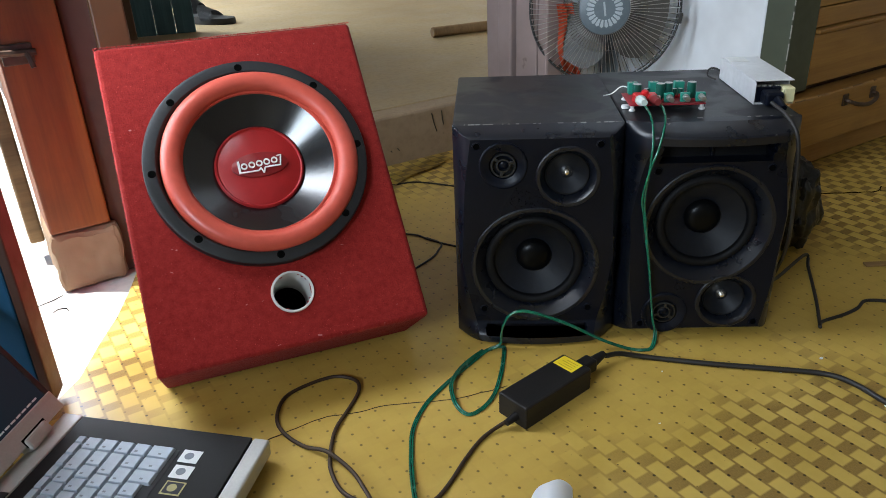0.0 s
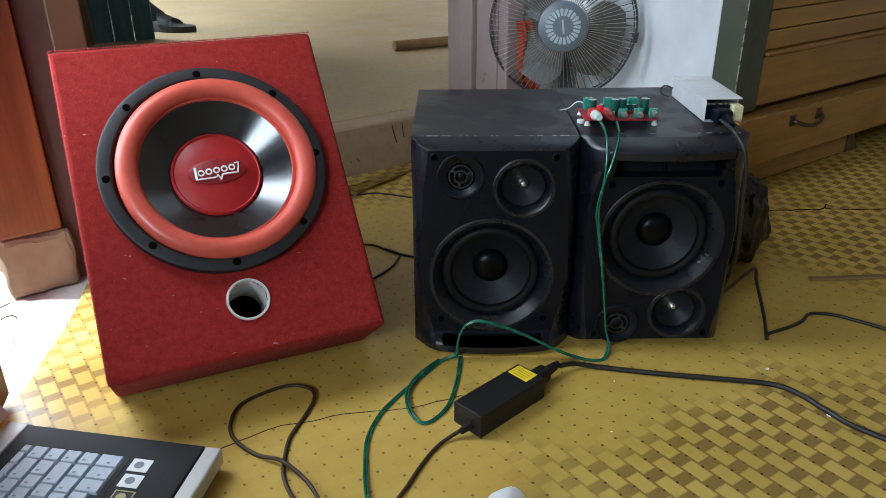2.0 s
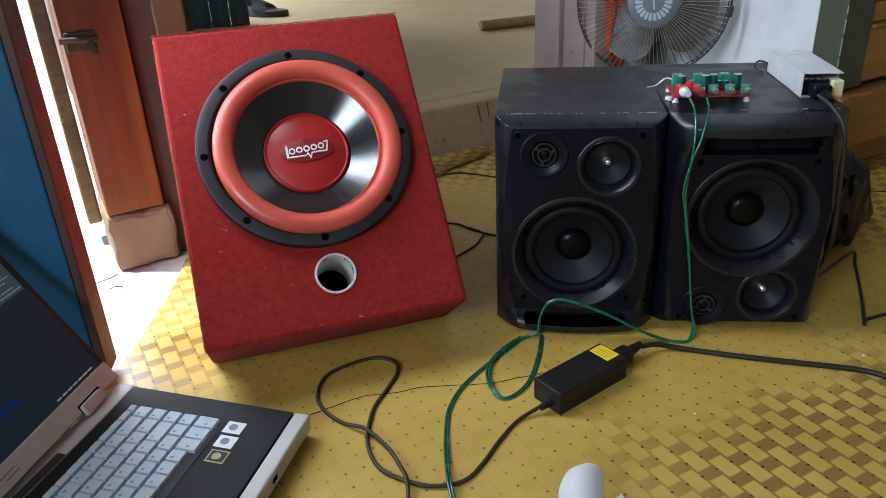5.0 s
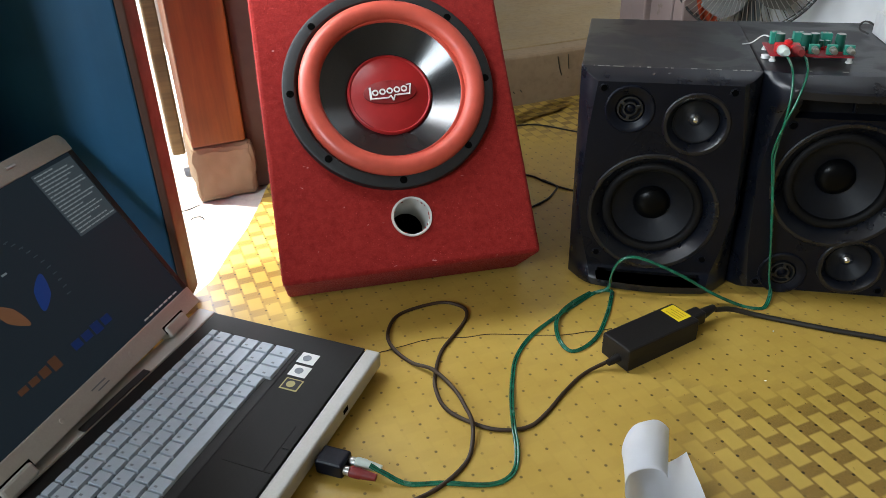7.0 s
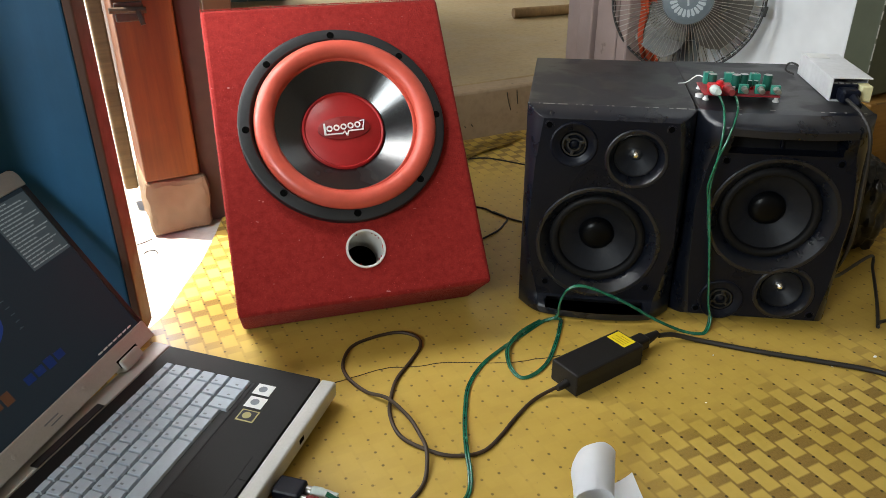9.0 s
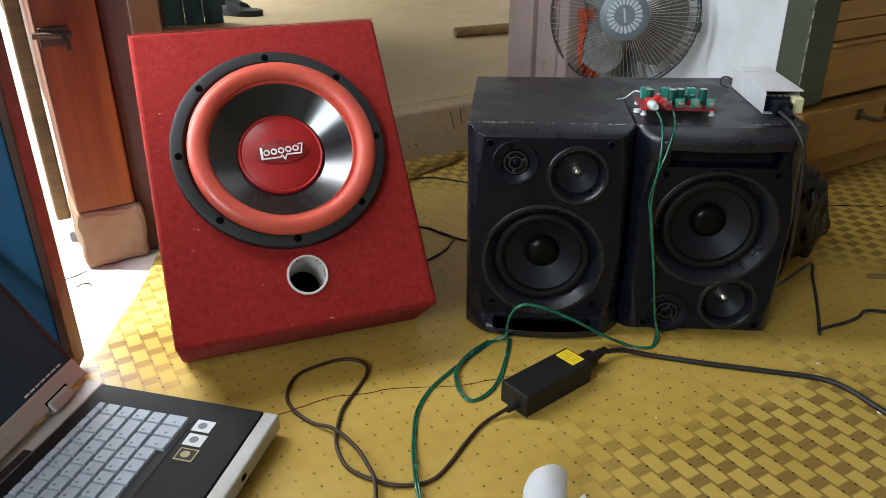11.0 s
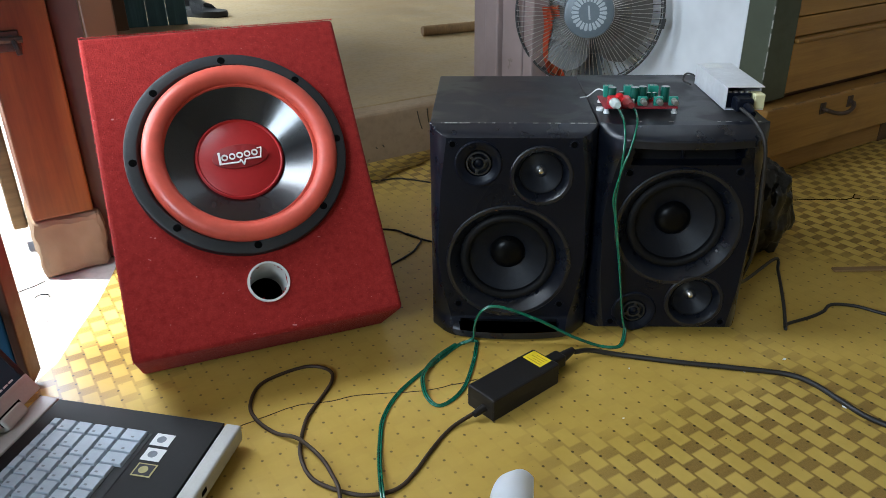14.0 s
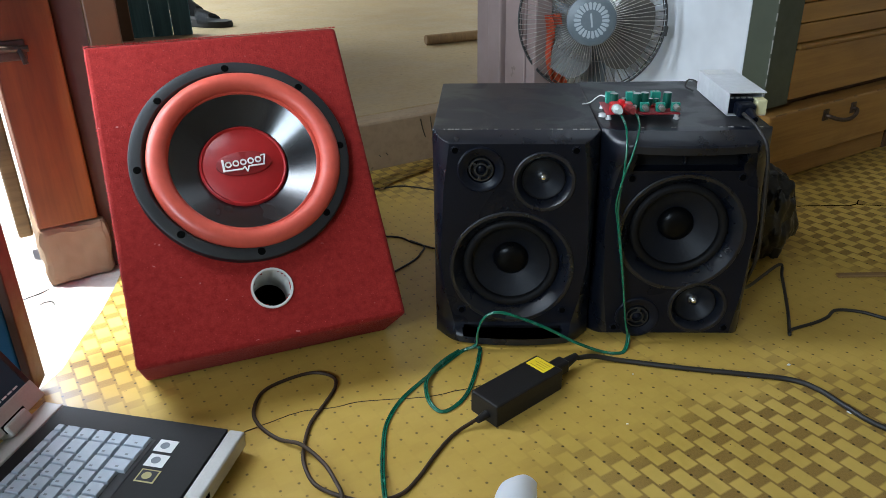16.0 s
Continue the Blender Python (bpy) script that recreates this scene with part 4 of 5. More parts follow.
    for a, b in ((-0.0446, -0.004), (0.2185, 0.256)):
        # thin black plate on the bezel paints the shade of the gap
        part("hinge_gap", block(a - 0.0015, b + 0.0015, -0.0039, -0.0034, 0.0005, 0.0112, 0.0003), HOLE_SHADE, lid, "black plate for the shaded gap round the hinge")
        part("hinge", block(a, b, -0.0075, 0.012, -0.006, 0.0092, 0.003), SILVER, lid, "silver hinge barrel")
    for u, z in ((-0.0574, 0.015), (0.0477, 0.015), (0.1607, 0.0155), (0.1708, 0.2540), (0.2820, 0.2555)):
        part("bumper", lathe([(0.0030, 0.0), (0.0030, 0.0007), (0.0, 0.0011)], 14), RUBBER if z > 0.2 and u < 0.2 else SILVER, lid, "", pose(u, -0.0035, z, 90))
    bm = bmesh.new()
    for k, w in enumerate((0.022, 0.018)):
        block(0.094 + 0.006 * k, 0.094 + 0.006 * k + w, -0.0040, -0.0034, 0.0150 - 0.005 * k, 0.0166 - 0.005 * k, bm=bm)
    part("maker_mark", bm, LETTER, lid)
    part("latch", block(0.197, 0.211, -0.0055, -0.0034, 0.2530, 0.2570, 0.001), STEEL, lid, "small lid latch")
    scr = part("screen", block(L0 + 0.0085, L1 - 0.0085, -0.0022, 0.0, 0.0272, 0.2401), SCREEN, lid, "dark lit screen with coloured shapes")
    # what the screen shows, as plain shapes
    for k in range(7):
        u = 0.2060 + 0.0097 * k
        part("picture_mark", block(u, u + 0.0072, -0.0028, -0.0022, 0.0305, 0.0325), STICKER, scr)
    part("text_panel", block(0.2165, 0.2805, -0.0026, -0.0022, 0.1515, 0.2350), SCREEN_PANEL, scr)
    for k in range(18):
        z = 0.2320 - k * 0.0045
        u, end = 0.2190, 0.2190 + 0.026 + 0.030 * abs(math.sin(k * 2.3))
        while u < end:
            w = random.uniform(0.003, 0.009)
            part("text_line", block(u, min(u + w, 0.2790), -0.0029, -0.0026, z - 0.0008, z + 0.0008), SCREEN_TEXT, scr)
            u += w + 0.0012

    def blob(u, z, a, b, turn, mat_b):
        bm = lathe([(1.0, 0.0), (0.8, 0.0004), (0.0, 0.0004)], 28)
        for v in bm.verts:
            v.co.x *= a
            v.co.y *= b * (1.0 - 0.35 * abs(v.co.x / a))
        part("picture_shape", bm, mat_b, scr, "", pose(u, -0.0023, z, 90) @ pose(0, 0, 0, 0, 0, turn), 40)

    blob(0.1306, 0.1276, 0.0215, 0.0092, 52, SCREEN_BLUE)
    blob(0.0850, 0.1270, 0.0215, 0.0088, -60, SCREEN_ORANGE)
    # two rows of bars where the picture has lettering
    for u0, step, tall, mat_b in ((0.1135, 0.0160, (0.0095, 0.0095, 0.0125, 0.0095), DIM_BLUE), (0.0350, 0.0150, (0.006, 0.007, 0.0095, 0.0135), DIM_ORANGE)):
        for k, h in enumerate(tall):
            u, z = u0 + step * k, 0.0570
            part("picture_bar", block(u, u + step - 0.0035, -0.0025, -0.0022, z + 0.0055 - h / 2, z + 0.0055 + h / 2), mat_b, scr)
    for z, u0, u1, step in ((0.1705, 0.020, 0.092, 0.0062), (0.1640, 0.018, 0.060, 0.009), (0.1770, 0.018, 0.040, 0.007)):
        u = u0
        while u < u1:
            part("picture_mark", block(u, u + step * 0.6, -0.0027, -0.0022, z, z + 0.0013), SCREEN_TEXT, scr)
            u += step
    for k in range(11):
        u, z = 0.034 + 0.0056 * k, 0.1830 + 0.0028 * ((k * 3) % 5)
        part("picture_mark", block(u, u + 0.0040, -0.0027, -0.0022, z, z + 0.0034), SCREEN_TEXT, scr)
    for k in range(12):
        h = 0.003 + 0.006 * abs(math.sin(k * 1.7))
        part("picture_mark", block(0.0900 + 0.0021 * k, 0.0914 + 0.0021 * k, -0.0027, -0.0022, 0.2080, 0.2080 + h), SCREEN_TEXT, scr)
    for u, z in ((0.114, 0.1990), (0.121, 0.1990), (0.1275, 0.2010), (0.126, 0.2085), (0.125, 0.2160)):
        part("picture_mark", lathe([(0.0023, 0.0), (0.0023, 0.0004), (0.0, 0.0004)], 14), SCREEN_TEXT, scr, "", pose(u, -0.0023, z, 90))
    part("picture_mark", block(0.1075, 0.1145, -0.0027, -0.0022, 0.1632, 0.1655), SCREEN_TEXT, scr)
    part("picture_panel", block(0.060, 0.1290, -0.0025, -0.0022, 0.2180, 0.2240), SCREEN_PANEL, scr)
    for k in range(22):
        a = radians(-20 + 7 * k)
        u, z = 0.100 + 0.058 * math.cos(a), 0.135 + 0.072 * math.sin(a)
        part("picture_mark", block(u - 0.0030, u + 0.0030, -0.0024, -0.0022, z - 0.0006, z + 0.0006), SCREEN_PANEL, scr, "", pose(0, 0, 0))


# ---------------------------------------------------------------- small electric things
def power_adapter():
    s = thing("power_adapter", pose(0.7, 0.532, 0.0, 0, 0, 8.0), "black laptop power adapter with a yellow label on the floor", "power adapter")
    part("shell", block(-0.060, 0.058, -0.023, 0.0235, 0.0, 0.031, 0.0022, 2), SHELL, s)
    part("seam", block(-0.0601, 0.0581, -0.0231, 0.0236, 0.0152, 0.0157), SHELL, s)
    lab = part("label", block(0.033, 0.055, -0.0115, 0.0190, 0.0308, 0.0313, 0.0002), YELLOW, s, "yellow warning label")
    bm = bmesh.new()
    for k in range(4):
        block(0.0365 + 0.0042 * k, 0.0374 + 0.0042 * k, -0.008, 0.014 - 0.005 * (k % 2), 0.0313, 0.0314, bm=bm)
    part("label_print", bm, OCHRE, lab)
    part("inlet_plug", block(0.058, 0.088, -0.010, 0.010, 0.006, 0.024, 0.004, 3), SHELL, s, "black mains plug")
    part("strain_relief", lathe([(0.0, 0.0), (0.0075, 0.0), (0.0066, 0.010), (0.0046, 0.024), (0.0, 0.024)], 16), SHELL, s, "", pose(0.0875, 0, 0.014, 0, 84), 40)
    part("strain_relief", lathe([(0.0, 0.0), (0.0055, 0.0), (0.0040, 0.016), (0.0, 0.016)], 14), SHELL, s, "", pose(-0.060, -0.006, 0.012, 0, -95), 40)


def cables():
    r = 0.0024
    DC = [(0.636, 0.520), (0.596, 0.519), (0.558, 0.501), (0.523, 0.480), (0.495, 0.468), (0.470, 0.472), (0.446, 0.489), (0.422, 0.529), (0.424, 0.569), (0.437, 0.599), (0.460, 0.633), (0.492, 0.660),
          (0.517, 0.684), (0.524, 0.707), (0.506, 0.730), (0.470, 0.735), (0.434, 0.727), (0.410, 0.695), (0.406, 0.663), (0.416, 0.627), (0.432, 0.595), (0.442, 0.556), (0.441, 0.524), (0.435, 0.492),
          (0.418, 0.460), (0.397, 0.442), (0.366, 0.429), (0.333, 0.425), (0.290, 0.428), (0.235, 0.455)]
    pts = flat(DC, r)
    pts[0] = (*DC[0], 0.010)
    for i in (20, 21, 22, 23):
        pts[i] = (*DC[i], r + (0.0065 if i in (20, 23) else 0.003))
    single("adapter_cable", tube(pts, r, 10, 7), BROWN_CABLE, "thin brown-black adapter cable looped on the floor", "cable", smooth=60)
    r = 0.0036
    MAINS = [(0.812, 0.545), (0.837, 0.542), (0.867, 0.519), (0.918, 0.464), (0.969, 0.414), (1.017, 0.364), (1.027, 0.330), (1.023, 0.290), (1.023, 0.243), (1.06, 0.15), (1.2, 0.0), (1.6, -0.3)]
    pts = flat(MAINS, r)
    pts[0] = (*MAINS[0], 0.014)
    pts[1] = (*MAINS[1], 0.009)
    single("mains_cable", tube(pts, r, 10, 7), BLACK_CABLE, "thick dark mains cable lying across the floor", "cable", smooth=60)
    r = 0.0025
    P2 = pose(0.981, 0.552, 0, 0, 0, -34.66)
    P1 = pose(0.797, 0.674, 0, 0, 0, -35.77)
    down = [P2 @ Vector(q) for q in ((0.072, 0.006, 0.3185), (0.082, -0.026, 0.309), (0.092, -0.043, 0.284), (0.099, -0.042, 0.22), (0.106, -0.034, 0.16), (0.117, -0.004, 0.11), (0.123, 0.030, 0.05))]
    cord = down + [Vector((1.262, 0.560, 0.020)), Vector((1.258, 0.549, 0.004))] + [Vector(q) for q in flat([(1.212, 0.510), (1.160, 0.468), (1.115, 0.434), (1.128, 0.440), (1.171, 0.433), (1.202, 0.432), (1.231, 0.437), (1.256, 0.415), (1.269, 0.382), (1.30, 0.30), (1.42, 0.1)], r)]
    single("supply_cord", tube(cord, r, 10, 6), BLACK_CABLE, "thin black mains cord of the metal power supply", "cable", smooth=60)
    # green twin lead from the laptop to the amplifier board
    r = 0.0015
    GR = [(0.312, 0.474), (0.323, 0.464), (0.342, 0.448), (0.375, 0.434), (0.410, 0.415), (0.431, 0.411), (0.449, 0.420), (0.463, 0.442), (0.474, 0.470), (0.492, 0.508), (0.512, 0.544), (0.537, 0.581), (0.573, 0.611), (0.615, 0.631), (0.666, 0.650), (0.706, 0.663)]
    LOOP = [(0.727, 0.657), (0.716, 0.640), (0.689, 0.610), (0.653, 0.577), (0.623, 0.563), (0.604, 0.565), (0.601, 0.586), (0.617, 0.620), (0.640, 0.640), (0.668, 0.653), (0.700, 0.666)]
    air = [P1 @ Vector((u, -0.060, z)) for u, z in ((-0.0505, 0.010), (-0.0478, 0.033), (-0.0388, 0.054), (-0.0207, 0.062), (0.0093, 0.054), (0.0484, 0.037), (0.0865, 0.016))]
    rise = ((-0.058, -0.046, 0.012), (-0.0633, -0.044, 0.036), (-0.0743, -0.043, 0.116), (-0.0854, -0.046, 0.183), (-0.0904, -0.050, 0.215), (-0.0874, -0.055, 0.254), (-0.0834, -0.052, 0.284), (-0.0810, -0.028, 0.308), (-0.0815, 0.002, 0.3155), (-0.0820, 0.016, 0.316))
    part_way = (0, 0, 0, 0, 0, 0.001, 0.005, 0.013, 0.017, 0.017)
    ground_run = [Vector(q) for q in flat([(0.862, 0.553), (0.876, 0.538), (0.890, 0.536)], r)]
    z = [0.016, 0.010] + [r] * 4 + [r, r + 0.003, 0.0085, 0.004] + [r] * 6
    first = [Vector((*q, h)) for q, h in zip(GR, z)]
    lead = thing("audio_lead", pose(0, 0, 0), "green translucent twin audio lead from laptop to amplifier board", "cable")
    whole = first + [Vector((*q, r + (0.004 if 5 < i < 10 else 0.0))) for i, q in enumerate(LOOP)]
    for side in (-1, 1):
        part("strand", tube(whole, r, 8, 6, None, side * 0.0015), GREEN_CABLE, lead, smooth=60)
        climb = [P2 @ Vector((u + (w if side > 0 else 0.0), d, z)) for (u, d, z), w in zip(rise, part_way)]
        part("strand", tube([Vector((0.706, 0.663, r))] + air + ground_run + climb, r, 8, 6, None, side * 0.0015), GREEN_CABLE, lead, smooth=60)
    # thin wires behind the boxes
    bm = tube(flat([(0.86, 1.30), (0.92, 1.286), (0.96, 1.270), (1.002, 1.212), (1.04, 1.15)], 0.002), 0.0018, 8, 6)
    tube(flat([(0.70, 1.12), (0.808, 1.056), (0.828, 1.010), (0.850, 0.962), (0.90, 0.90)], 0.002), 0.0018, 8, 6, bm)
    tube(flat([(0.828, 1.020), (0.836, 0.985), (0.818, 0.965), (0.790, 0.945), (0.72, 0.92)], 0.002), 0.0018, 8, 6, bm)
    single("speaker_wire", bm, BLACK_CABLE, "thin black speaker wire on the floor behind the boxes", "cable", smooth=60)
    # a split in the sheet flooring
    def split(points, width, label, z=0.0):
        bm = bmesh.new()
        line = smooth_path(flat(points, z), 6)
        a = []
        for i, q in enumerate(line):
            q = q + Vector((0.0025 * noise.noise(q * 60), 0.0025 * noise.noise(q * 60 + Vector((9, 9, 9))), 0))
            w = width * (0.5 + 0.8 * abs(noise.noise(q * 35)))
            a.append([bm.verts.new(q + Vector((0.35 * w, 0.9 * w, 0.0003))), bm.verts.new(q + Vector((0, 0, 0.0011))), bm.verts.new(q - Vector((0.35 * w, 0.9 * w, -0.0003)))])
        for p, q in zip(a, a[1:]):
            bm.faces.new((p[0], p[1], q[1], q[0]))
            bm.faces.new((p[1], p[2], q[2], q[1]))
        single("floor_split", bm, HOLE_SHADE if width > 0.0012 else BROWN_CABLE, label, "floor crack", kind="structure")

    split([(0.383, 0.664), (0.426, 0.665), (0.464, 0.662), (0.498, 0.647), (0.541, 0.635), (0.606, 0.601), (0.679, 0.583)], 0.0009, "fine dark split in the linoleum")
    split([(1.55, 0.723), (1.60, 0.692), (1.647, 0.663), (1.679, 0.670)], 0.0030, "dark torn slit in the linoleum")
    split([(1.655, 0.660), (1.70, 0.62), (1.78, 0.57)], 0.0014, "dark torn slit in the linoleum")
    split([(0.190, 1.204), (0.206, 1.212), (0.225, 1.217), (0.243, 1.224)], 0.0020, "dark crack in the sunlit cement", -0.0118)
    split([(0.221, 1.174), (0.229, 1.180), (0.238, 1.176), (0.243, 1.162)], 0.0030, "chipped dark spot in the sunlit cement", -0.0118)
    split([(0.234, 1.127), (0.227, 1.101), (0.226, 1.072), (0.221, 1.050)], 0.0012, "thin crack in the sunlit cement", -0.0118)


def audio_plug():
    """Black adapter with two phono plugs in the laptop's front edge."""
    m = pose(0.074, 0.522, 0.0, 0, 0, 46.6)
    s = thing("audio_plug", m @ pose(0.124, -0.1525, 0.0), "black audio splitter with white and red phono plugs in the laptop", "audio plug")
    part("splitter", block(-0.0125, 0.0125, -0.030, 0.001, 0.004, 0.022, 0.003, 3), BLACK, s)
    for x, mat_a, name in ((0.0065, PLUG_WHITE, "milky white plug"), (-0.0065, DULL_RED, "dull red plug")):
        part("collar", lathe([(0.0045, 0.0), (0.0048, 0.001), (0.0048, 0.006), (0.0, 0.006)], 16), STEEL, s, "steel collar", pose(x, -0.030, 0.013, 90), 40)
        part("plug", lathe([(0.0042, 0.0055), (0.0058, 0.007), (0.0058, 0.017), (0.0050, 0.019), (0.0050, 0.021), (0.0036, 0.034), (0.0, 0.034)], 18), mat_a, s, name, pose(x, -0.030, 0.013, 94, 0, 4), 40)


def metal_power_supply():
    s = thing("power_supply", pose(1.064, 0.556, SP_H + 0.0005, 0, 0, 56.0), "silver metal power supply box on the black speaker", "power supply")
    L, W, H = 0.146, 0.052, 0.030
    # folded case: floor, two sides, lid with a notch over the terminals
    bm = block(0.0, L, -W, 0.0, 0.0, 0.0012, 0.0003)
    block(0.0, L, -0.0012, 0.0, 0.0, H, 0.0003, bm=bm)
    block(0.020, L, -W, -W + 0.0012, 0.0, H, 0.0003, bm=bm)
    block(L - 0.0012, L, -W, 0.0, 0.0, H, 0.0003, bm=bm)
    part("case", bm, METAL, s)
    part("lid", prism([(0.006, 0.0), (0.006, 0.0014), (L, 0.0014), (L, 0.0)], -W, 0.0002, 0.0004), METAL, s, "dull aluminium lid", pose(0, 0, H - 0.0012))
    part("lid_plate", block(L - 0.032, L - 0.004, -0.030, -0.004, H + 0.0003, H + 0.0012, 0.0003), STICKER, s, "pale worn label")
    part("terminal_block", block(0.004, 0.018, -0.035, -0.003, 0.002, 0.022, 0.001), BLACK, s, "black screw terminal block")
    for k in range(4):
        part("terminal_screw", lathe([(0.0, 0.0), (0.0032, 0.0), (0.0032, 0.0016), (0.0, 0.0022)], 12), STEEL, s, "", pose(0.010, -0.007 - 0.008 * k, 0.022), 40)
    part("connector", block(-0.004, 0.016, -W + 0.001, -0.037, 0.002, 0.022, 0.0015), CREAM_PLASTIC, s, "cream plastic connector")
    part("inlet_plug", block(-0.020, 0.003, -0.032, -0.008, 0.002, 0.020, 0.004, 3), BLACK, s, "black cord plug")
    part("strain_relief", lathe([(0.0, 0.0), (0.0065, 0.0), (0.0058, 0.012), (0.0040, 0.024), (0.0, 0.024)], 14), BLACK, s, "", pose(-0.018, -0.023, 0.010, 0, -100), 40)
    bm = tube([(L - 0.001, -0.004, 0.008), (L + 0.006, 0.004, 0.013), (L + 0.010, 0.012, 0.012), (L + 0.004, 0.016, 0.004), (L - 0.010, 0.008, 0.001)], 0.0014, 8, 5)
    part("wire_hook", bm, BLACK_CABLE, s)


def amplifier_board():
    s = thing("amplifier_board", pose(0.981, 0.552, SP_H, 0, 0, -34.66) @ pose(-0.0985, 0.034, 0.0005), "small amplifier circuit board with green capacitors on the black speaker", "circuit board")
    W, D, Z = 0.098, 0.062, 0.007
    board = part("board", block(0.0, W, 0.0, D, Z, Z + 0.0016, 0.0003), PCB, s, "red circuit board")
    for x in (0.004, W - 0.004):
        for y in (0.004, D - 0.004):
            part("standoff", lathe([(0.0, 0.0), (0.0042, 0.0), (0.0042, 0.002), (0.0028, 0.003), (0.0028, Z), (0.0, Z)], 12), WHITE_PLASTIC, s, "white nylon standoff", pose(x, y, 0), 40)
    part("standoff", lathe([(0.0, 0.0), (0.0055, 0.0), (0.0055, 0.004), (0.0, 0.005)], 12), WHITE_PLASTIC, s, "white nylon standoff", pose(-0.002, 0.018, 0), 40)
    T = Z + 0.0016

    def can(x, y, r, h):
        c = part("capacitor", lathe([(0.0, 0.0), (r, 0.0), (r, h * 0.92), (r * 0.94, h), (r * 0.86, h)], 20), CAPACITOR, board, "green capacitor", pose(x, y, T), 40)
        part("capacitor_top", lathe([(r * 0.88, 0.0), (0.0, 0.0004)], 20), STEEL, c, "", pose(0, 0, h))

    for x, y, r, h in ((0.014, 0.030, 0.0060, 0.020), (0.044, 0.026, 0.0060, 0.021), (0.055, 0.030, 0.0060, 0.021), (0.086, 0.030, 0.0060, 0.021), (0.066, 0.040, 0.0035, 0.010), (0.074, 0.040, 0.0035, 0.010), (0.030, 0.044, 0.0035, 0.010)):
        can(x, y, r, h)
    for x in (0.014, 0.042, 0.076):
        t = part("terminal", block(x - 0.0065, x + 0.0065, D - 0.010, D + 0.001, T, T + 0.0155, 0.0008), TERMINAL, board, "green screw terminal")
        for k in (-0.003, 0.003):
            part("terminal_screw", lathe([(0.0, 0.0), (0.002, 0.0), (0.002, 0.0008), (0.0, 0.001)], 10), STEEL, t, "", pose(x + k, D - 0.005, T + 0.0155))
    for x in (0.052, 0.073, 0.093):
        p = part("potentiometer", block(x - 0.006, x + 0.006, 0.008, 0.014, T, T + 0.012, 0.0008), TERMINAL, board, "green potentiometer")
        bm = lathe([(0.0042, 0.0), (0.0042, 0.006), (0.0032, 0.006), (0.0032, 0.0145), (0.0, 0.015)], 16)
        part("shaft", bm, STEEL, p, "steel knurled shaft", pose(x, 0.008, T + 0.007, 90), 40)
    # double phono socket with the plugs pushed in
    so = part("phono_socket", block(0.006, 0.036, 0.006, 0.020, T, T + 0.012, 0.002), RED_PLASTIC, board, "red double phono socket")
    part("socket_dome", lathe([(0.0, 0.0), (0.005, 0.0), (0.005, 0.003), (0.003, 0.0045), (0.0, 0.005)], 16), RED_PLASTIC, so, "", pose(0.021, 0.012, T + 0.012), 40)
    for x, mat_a, name in ((0.0125, PLUG_WHITE, "milky white phono plug"), (0.0295, DULL_RED, "dull red phono plug")):
        part("socket_ring", lathe([(0.0072, 0.0), (0.0072, 0.006), (0.005, 0.006)], 18), RED_PLASTIC, so, "", pose(x, 0.006, T + 0.006, 90), 40)
        part("plug", lathe([(0.0050, 0.004), (0.0066, 0.006), (0.0066, 0.018), (0.0054, 0.021), (0.0040, 0.034), (0.0, 0.034)], 20), mat_a, so, name, pose(x, 0.006, T + 0.006, 82), 40)
    bm = bmesh.new()
    for i in range(26):
        x, y = random.uniform(0.004, W - 0.006), random.uniform(0.016, D - 0.014)
        block(x, x + random.uniform(0.002, 0.005), y, y + 0.002, T, T + random.uniform(0.001, 0.004), bm=bm)
    part("small_components", bm, RED_PLASTIC, board)
    bm = bmesh.new()
    for x in (0.057, 0.077, 0.040, 0.033):
        block(x - 0.002, x + 0.002, 0.012, 0.016, T, T + 0.008, 0.0006, bm=bm)
    part("film_capacitors", bm, WHITE_PLASTIC, board)
    bm = tube([(0.012, D, T + 0.006), (0.002, D + 0.012, T + 0.006), (-0.010, D + 0.016, 0.004), (-0.022, D + 0.014, 0.002)], 0.0009, 8, 5)
    part("wire", bm, WHITE_PLASTIC, s, "thin white wire")
    bm = tube([(0.044, D, T + 0.006), (0.046, D + 0.012, T + 0.008), (0.058, D + 0.022, 0.006), (0.078, D + 0.018, 0.004), (0.078, D, T + 0.004)], 0.0014, 8, 5)
    part("wire", bm, BLACK_CABLE, s, "thin black wire")


